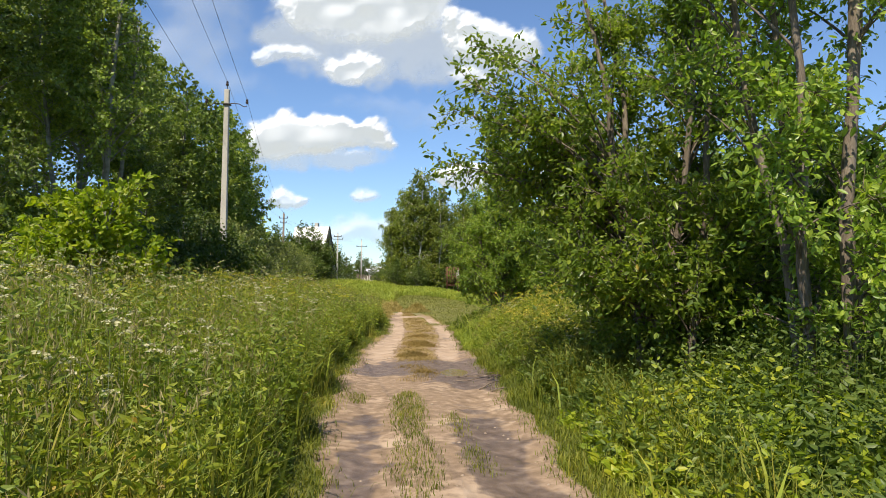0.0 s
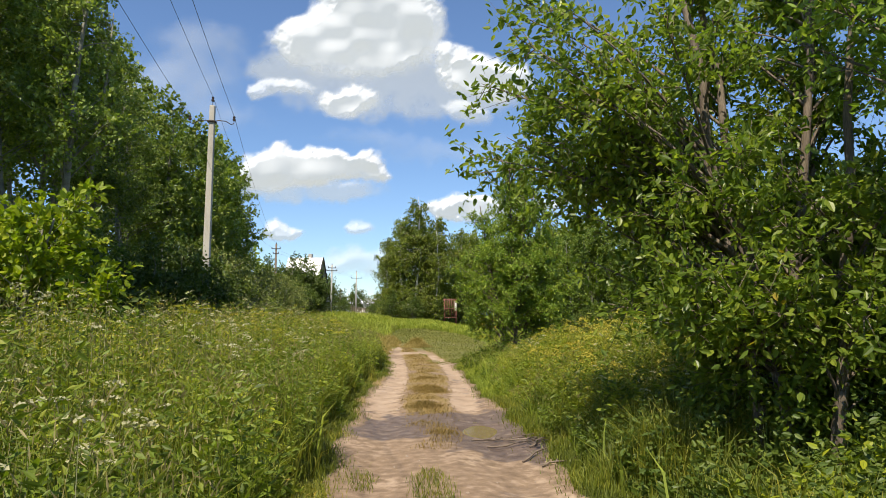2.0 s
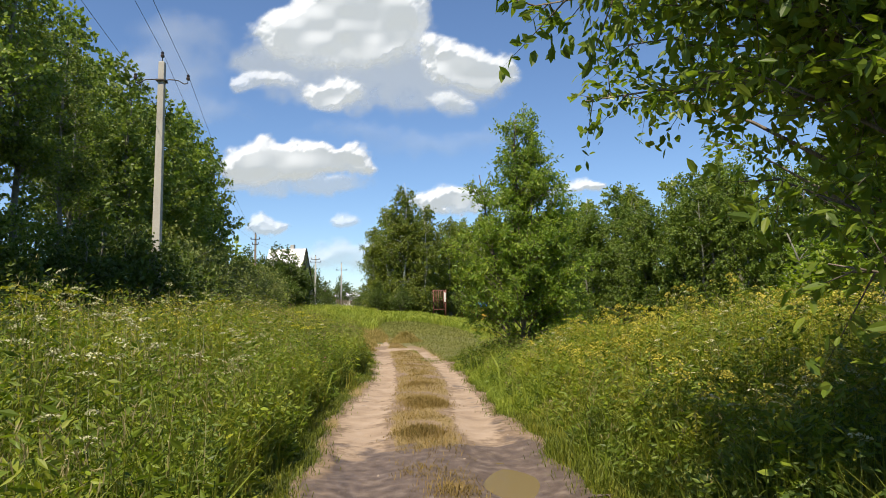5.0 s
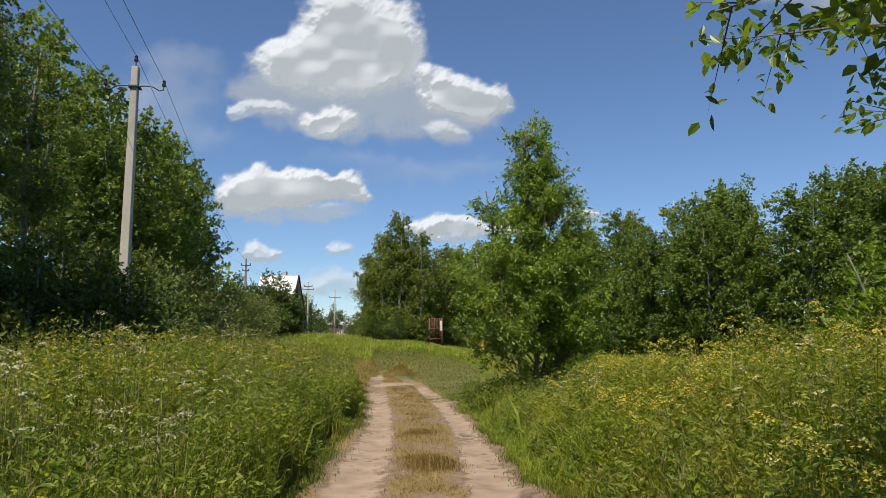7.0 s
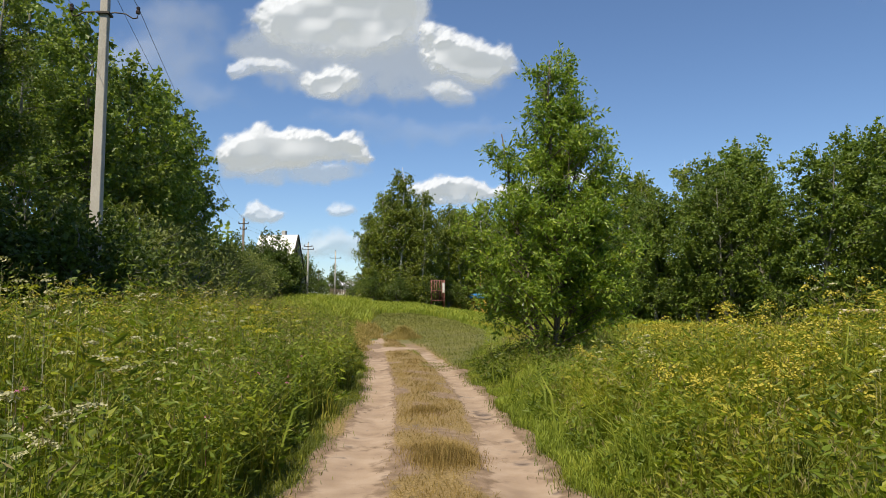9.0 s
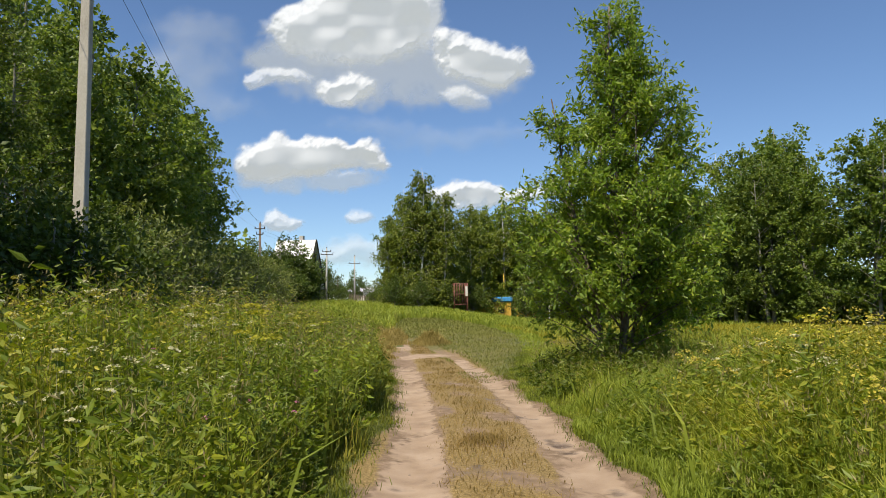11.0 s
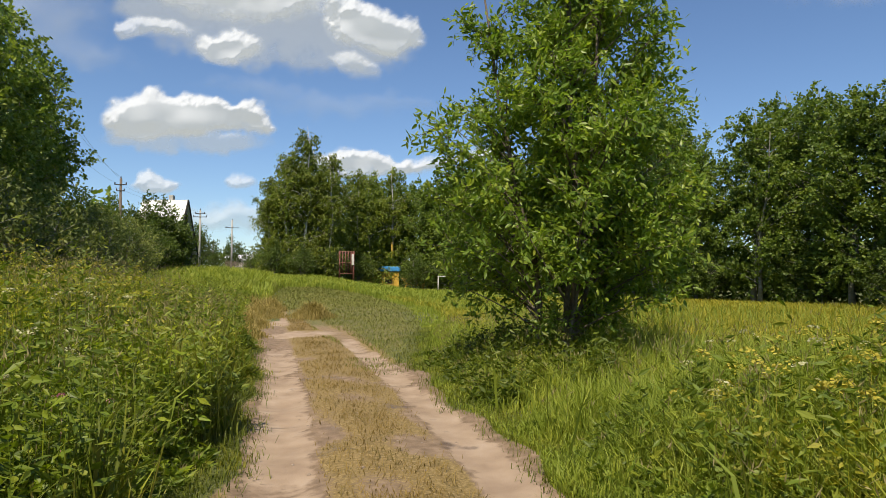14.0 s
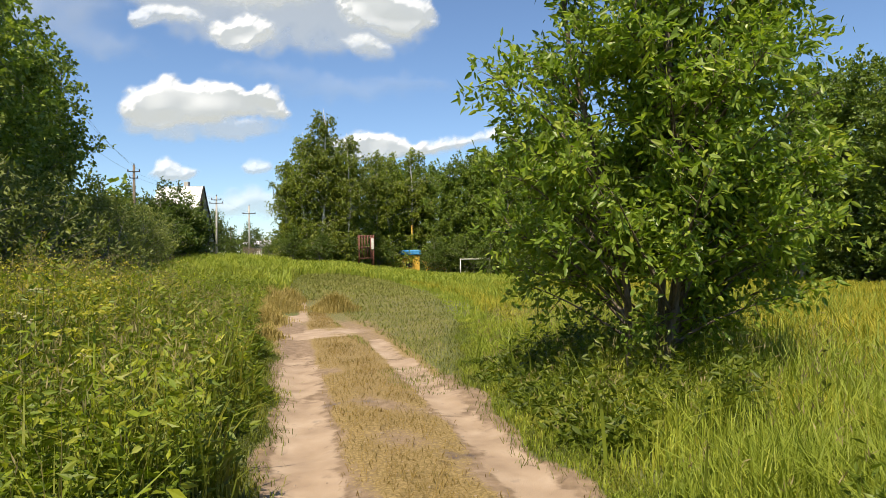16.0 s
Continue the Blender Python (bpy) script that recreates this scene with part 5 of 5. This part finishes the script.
def house():
    root = tagged(new("house"), "steep-roofed wooden house with dark gable and pale sheet roof", "house")
    gz = float(terrain(-8.4, 86))
    root.matrix_basis = pose(-8.45, 86.0, gz, 0, 0, -15)
    apex, eave, half, length = 8.75 - gz, 2.2, 2.4, 4.0
    for y0 in (-half + 0.2, half - 0.2):
        part("wall", tri_mesh("wall", *slab([(-length, y0, 0), (-0.25, y0, 0), (-0.25, y0, eave + 0.4), (-length, y0, eave + 0.4)], 0.15), M_WOOD), root)
    for x0 in (-0.1, -length + 0.1):
        v = np.array([(x0, -half + 0.2, 0), (x0, half - 0.2, 0), (x0, half - 0.2, eave), (x0, 0, apex - 0.15), (x0, -half + 0.2, eave)])
        v2 = v - [0.14, 0, 0]
        f = [(0, 1, 2), (0, 2, 4), (4, 2, 3), (5, 7, 6), (5, 9, 7), (9, 8, 7)]
        for i in range(5):
            j = (i + 1) % 5
            f += [(i, i + 5, j + 5), (i, j + 5, j)]
        part("gable", tri_mesh("gable", np.concatenate([v, v2]), f, M_BOARD_SHADED), root, "board gable, near-black for its shaded side")
    for s in (-1, 1):
        part("roof", tri_mesh("roof", *slab([(-length - 0.3, s * (half + 0.3), eave - 0.5), (0.25, s * (half + 0.3), eave - 0.5), (0.25, 0, apex), (-length - 0.3, 0, apex)][:: 1 if s < 0 else -1], 0.06), M_ROOF), root, "pale grey sheet metal roof")
    for s in (-1, 1):
        part("bargeboard", tri_mesh("bargeboard", *tube([(0.27, s * (half + 0.3), eave - 0.55), (0.27, 0, apex - 0.03)], [0.09, 0.09], 4), M_BOARD_SHADED), root, "dark bargeboard")
    part("chimney", from_bm("chimney", box_bm((0.45, 0.45, 1.2), (-1.6, 0.5, apex - 0.1)), M_CONCRETE, 0.02), root)


house()


def far_shed(x, y, w, h, label):
    root = tagged(new("long_building"), label, "building")
    root.location = (x, y, float(terrain(x, y)))
    part("wall", from_bm("wall", box_bm((w, 6, h), (0, 0, h / 2)), M_PAINT_WHITE, 0.02), root)
    for s in (-1, 1):
        part("roof", tri_mesh("roof", *slab([(-w / 2 - 0.4, s * 3.5, h - 0.1), (w / 2 + 0.4, s * 3.5, h - 0.1), (w / 2 + 0.4, 0, h + 1.2), (-w / 2 - 0.4, 0, h + 1.2)][:: 1 if s < 0 else -1], 0.1), M_ROOF), root, "pale sheet roof")
    for i in range(5):
        part("window", from_bm("window", box_bm((0.9, 0.1, 1.0), (-w / 2 + w * (i + 0.5) / 5, -3.02, h * 0.55)), M_INSULATOR, 0.01), root, "dark window")


far_shed(-3.0, 175.0, 14, 3.4, "long low white building beyond the lane")


def goal(x, y, turn, material, label, width=3.0, height=1.85, net=False):
    root = tagged(new("football_goal"), label, "goal", "goals of the playing field")
    root.matrix_basis = pose(x, y, float(terrain(x, y)), 0, 0, turn)
    for px in (0, width):
        part("post", tri_mesh("post", *tube([(px, 0, -0.1), (px, 0, height)], [0.045, 0.045], 8), material, True), root)
        part("back_stay", tri_mesh("back_stay", *tube([(px, 0.02, height - 0.05), (px, 0.6, 0)], [0.016, 0.016], 6), M_STEEL, True), root)
    part("crossbar", tri_mesh("crossbar", *tube([(-0.04, 0, height), (width + 0.04, 0, height)], [0.045, 0.045], 8), material, True), root)
    part("ground_bar", tri_mesh("ground_bar", *tube([(0, 0.6, 0.03), (width, 0.6, 0.03)], [0.02, 0.02], 6), material, True), root)
    if net:
        p = Pile()
        for i in range(25):
            u = i / 24
            p.add(*tube([(u * width, 0.03, height - 0.04), (u * width, 0.35, height * 0.45), (u * width, 0.6, 0.03)], [0.003] * 3, 3))
        for i in range(14):
            v = i / 13
            p.add(*tube([(0, v * 0.57 + 0.03, height * (1 - v)), (width, v * 0.57 + 0.03, height * (1 - v))], [0.003] * 2, 3))
        part("net", p.mesh("net", M_WOOD), root, "dark sagging wire net")
    return root


goal(11.5, 24.9, -4, M_RUST, "rusty cream-painted steel football goal in long grass", 3.0, 1.72, True)
goal(15.65, 79.0, 4, M_PAINT_WHITE, "white-painted steel football goal across the field", 5.0, 1.75)


def kiosk():
    root = tagged(new("playhouse"), "small yellow playground hut with a blue roof", "hut")
    root.location = (12.4, 88.5, float(terrain(12.4, 88.5)))
    part("body", from_bm("body", box_bm((1.9, 1.6, 2.0), (0, 0, 1.0)), M_YELLOW, 0.02), root)
    part("roof", from_bm("roof", box_bm((2.2, 1.9, 0.55), (0, 0, 2.27)), M_BLUE, 0.08), root, "flat blue roof")
    part("mast", tri_mesh("mast", *tube([(0.3, 0, 2.4), (0.3, 0, 5.2)], [0.06, 0.05], 8), M_YELLOW, True), root, "yellow pole on the roof")
    # Solid dark panel in place of an opening with a shaded inside.
    part("window", from_bm("window", box_bm((0.7, 0.06, 0.5), (-0.2, -0.81, 0.95)), M_INSULATOR, 0.01), root, "dark panel standing for the shaded opening")


def climbing_frame():
    root = tagged(new("climbing_frame"), "red-brown painted steel climbing frame", "climbing frame")
    root.location = (6.7, 78.2, float(terrain(6.7, 78.2)))
    for i in range(6):
        x = -0.65 + 0.26 * i
        part("upright", tri_mesh("upright", *tube([(x, 0, 1.0), (x, 0, 3.1)], [0.05, 0.05], 6), M_RED, True), root)
    for x, y in ((-0.65, 0), (0.65, 0), (-0.65, 1.2), (0.65, 1.2)):
        part("leg", tri_mesh("leg", *tube([(x, y, -0.1), (x, y, 3.1)], [0.07, 0.07], 8), M_RED, True), root)
    for z in (1.0, 2.0, 3.0):
        part("rail", tri_mesh("rail", *tube([(-0.72, 0, z), (0.72, 0, z)], [0.05, 0.05], 6), M_RED, True), root)
    part("board", from_bm("board", box_bm((0.22, 0.05, 1.0), (0.55, -0.08, 2.3)), M_PAINT_WHITE, 0.01), root, "pale board")
    part("deck", from_bm("deck", box_bm((1.3, 1.2, 0.08), (0, 0.6, 1.0)), M_RED, 0.01), root)


def low_wall(name, x, y, w, h, material, label):
    root = tagged(new(name), label, "playground piece")
    root.location = (x, y, float(terrain(x, y)))
    for s in (-1, 1):
        part("leg", from_bm("leg", box_bm((0.12, 0.12, h), (s * w * 0.42, 0, h / 2)), material, 0.01), root)
    part("panel", from_bm("panel", box_bm((w, 0.15, h * 0.55), (0, 0, h * 0.7)), material, 0.03), root)
    part("rail", from_bm("rail", box_bm((w * 1.25, 0.1, 0.1), (0, -0.1, h * 0.98)), material, 0.01), root)


kiosk()
climbing_frame()
low_wall("yellow_bench", 9.9, 88.0, 1.9, 0.95, M_YELLOW, "yellow-painted low playground bench")
low_wall("play_wall", 14.7, 86.0, 2.3, 1.5, M_YELLOW, "faded yellow playground panel by the bushes")


def picket_fence(x0, y0, x1, y1, n, label):
    root = tagged(new("picket_fence"), label, "fence")
    for i in range(n):
        t = i / (n - 1)
        x, y = x0 + (x1 - x0) * t, y0 + (y1 - y0) * t
        z = float(terrain(x, y))
        part("picket", from_bm("picket", box_bm((0.12, 0.03, 1.3), (x, y, z + 0.62)), M_WOOD), root)
    for h in (0.35, 1.0):
        part("rail", tri_mesh("rail", *tube([(x0, y0 + 0.04, float(terrain(x0, y0)) + h), (x1, y1 + 0.04, float(terrain(x1, y1)) + h)], [0.04, 0.04], 4), M_WOOD), root)


picket_fence(-5.5, 101.0, -0.5, 100.0, 22, "old grey picket fence at the end of the lane")
picket_fence(7.6, 90.5, 12.0, 91.0, 18, "weathered picket fence behind the playground")


# ---- on the track ----
def puddle(x, y, rx, ry, seed):
    r = np.random.default_rng(seed)
    k = 40
    a = np.arange(k) * 2 * np.pi / k
    q = 1 + 0.13 * np.sin(2 * a + r.uniform(0, 6)) + 0.09 * np.sin(3 * a + r.uniform(0, 6)) + 0.05 * np.sin(7 * a)
    z = float(terrain(x, y)) + 0.030
    v = np.concatenate([[(x, y, z)], np.stack([x + rx * q * np.cos(a), y + ry * q * np.sin(a), np.full(k, z)], 1)])
    i = np.arange(k)
    me = tri_mesh("puddle", v, np.stack([0 * i, 1 + i, 1 + (i + 1) % k], 1), M_WATER)
    return tagged(new("puddle", me), "shallow muddy puddle in the wheel rut", "puddle")


def water_material():
    m, n, l = nodes("muddy_water")
    b, o, t, bp = n.new("ShaderNodeBsdfPrincipled"), n.new("ShaderNodeOutputMaterial"), n.new("ShaderNodeTexNoise"), n.new("ShaderNodeBump")
    t.inputs["Scale"].default_value = 14
    bp.inputs["Strength"].default_value, bp.inputs["Distance"].default_value = 0.04, 0.01
    l.new(t.outputs[0], bp.inputs["Height"])
    l.new(bp.outputs[0], b.inputs["Normal"])
    b.inputs["Base Color"].default_value = (0.19, 0.14, 0.075, 1)
    b.inputs["Roughness"].default_value, b.inputs["IOR"].default_value = 0.14, 1.33
    l.new(b.outputs[0], o.inputs[0])
    return m


M_WATER = water_material()
puddle(0.98, 11.0, 0.40, 0.80, 3)


def fallen_branch(x, y, turn, length, seed):
    r = np.random.default_rng(seed)
    t = np.linspace(0, 1, 8)
    px = x + length * t * math.cos(turn) + np.cumsum(r.normal(0, 0.025, 8))
    py = y + length * t * math.sin(turn) + np.cumsum(r.normal(0, 0.035, 8))
    pts = np.stack([px, py, terrain(px, py) + 0.015 + 0.02 * np.sin(3 * t)], 1)
    p = Pile()
    p.add(*tube(pts, np.linspace(0.011, 0.004, 8), 6))
    for k in (2, 4, 5):
        a = turn + r.choice([-1, 1]) * r.uniform(0.4, 0.9)
        d = np.array([math.cos(a), math.sin(a), 0.08]) * length * r.uniform(0.15, 0.35)
        p.add(*tube([pts[k], pts[k] + d * 0.5 + [0, 0, 0.01], pts[k] + d], [0.008, 0.006, 0.003], 5))
    return tagged(new("fallen_branch", p.mesh("fallen_branch", M_STICK, True)), "dead dark branch lying at the track's edge", "branch", "fallen branches")


for k, (bx, by, bt, bl) in enumerate(((1.0, 9.7, 0.15, 0.8), (1.25, 9.0, 0.9, 0.7), (1.1, 10.2, -0.5, 0.75), (1.4, 8.7, 0.35, 0.5), (1.5, 10.3, -1.1, 0.6), (0.9, 10.0, 0.5, 0.45), (1.45, 9.5, 1.5, 0.5))):
    fallen_branch(bx, by, bt, bl, 70 + k)


def pebbles():
    rng = np.random.default_rng(81)
    bm = bmesh.new()
    bmesh.ops.create_icosphere(bm, subdivisions=1, radius=1)
    bv, bf = np.array([v.co[:] for v in bm.verts]), np.array([[v.index for v in f.verts] for f in bm.faces])
    bm.free()
    n = 380
    y = rng.uniform(1.5, 26, n)
    x = road_left(y) + (road_right(y) - road_left(y)) * rng.random(n)
    s = 0.006 + 0.014 * rng.random(n) ** 3
    shape = rng.uniform(0.6, 1.3, (n, 1, 3)) * [1, 1, 0.6]
    v = on_ground(x, y)[:, None] + bv[None] * s[:, None, None] * shape
    f = bf[None] + (np.arange(n) * len(bv))[:, None, None]
    stuff("pebbles", tri_mesh("pebbles", v.reshape(-1, 3), f.reshape(-1, 3), M_STONE, True), "small pale stones and clods strewn on the track", "stones")


pebbles()
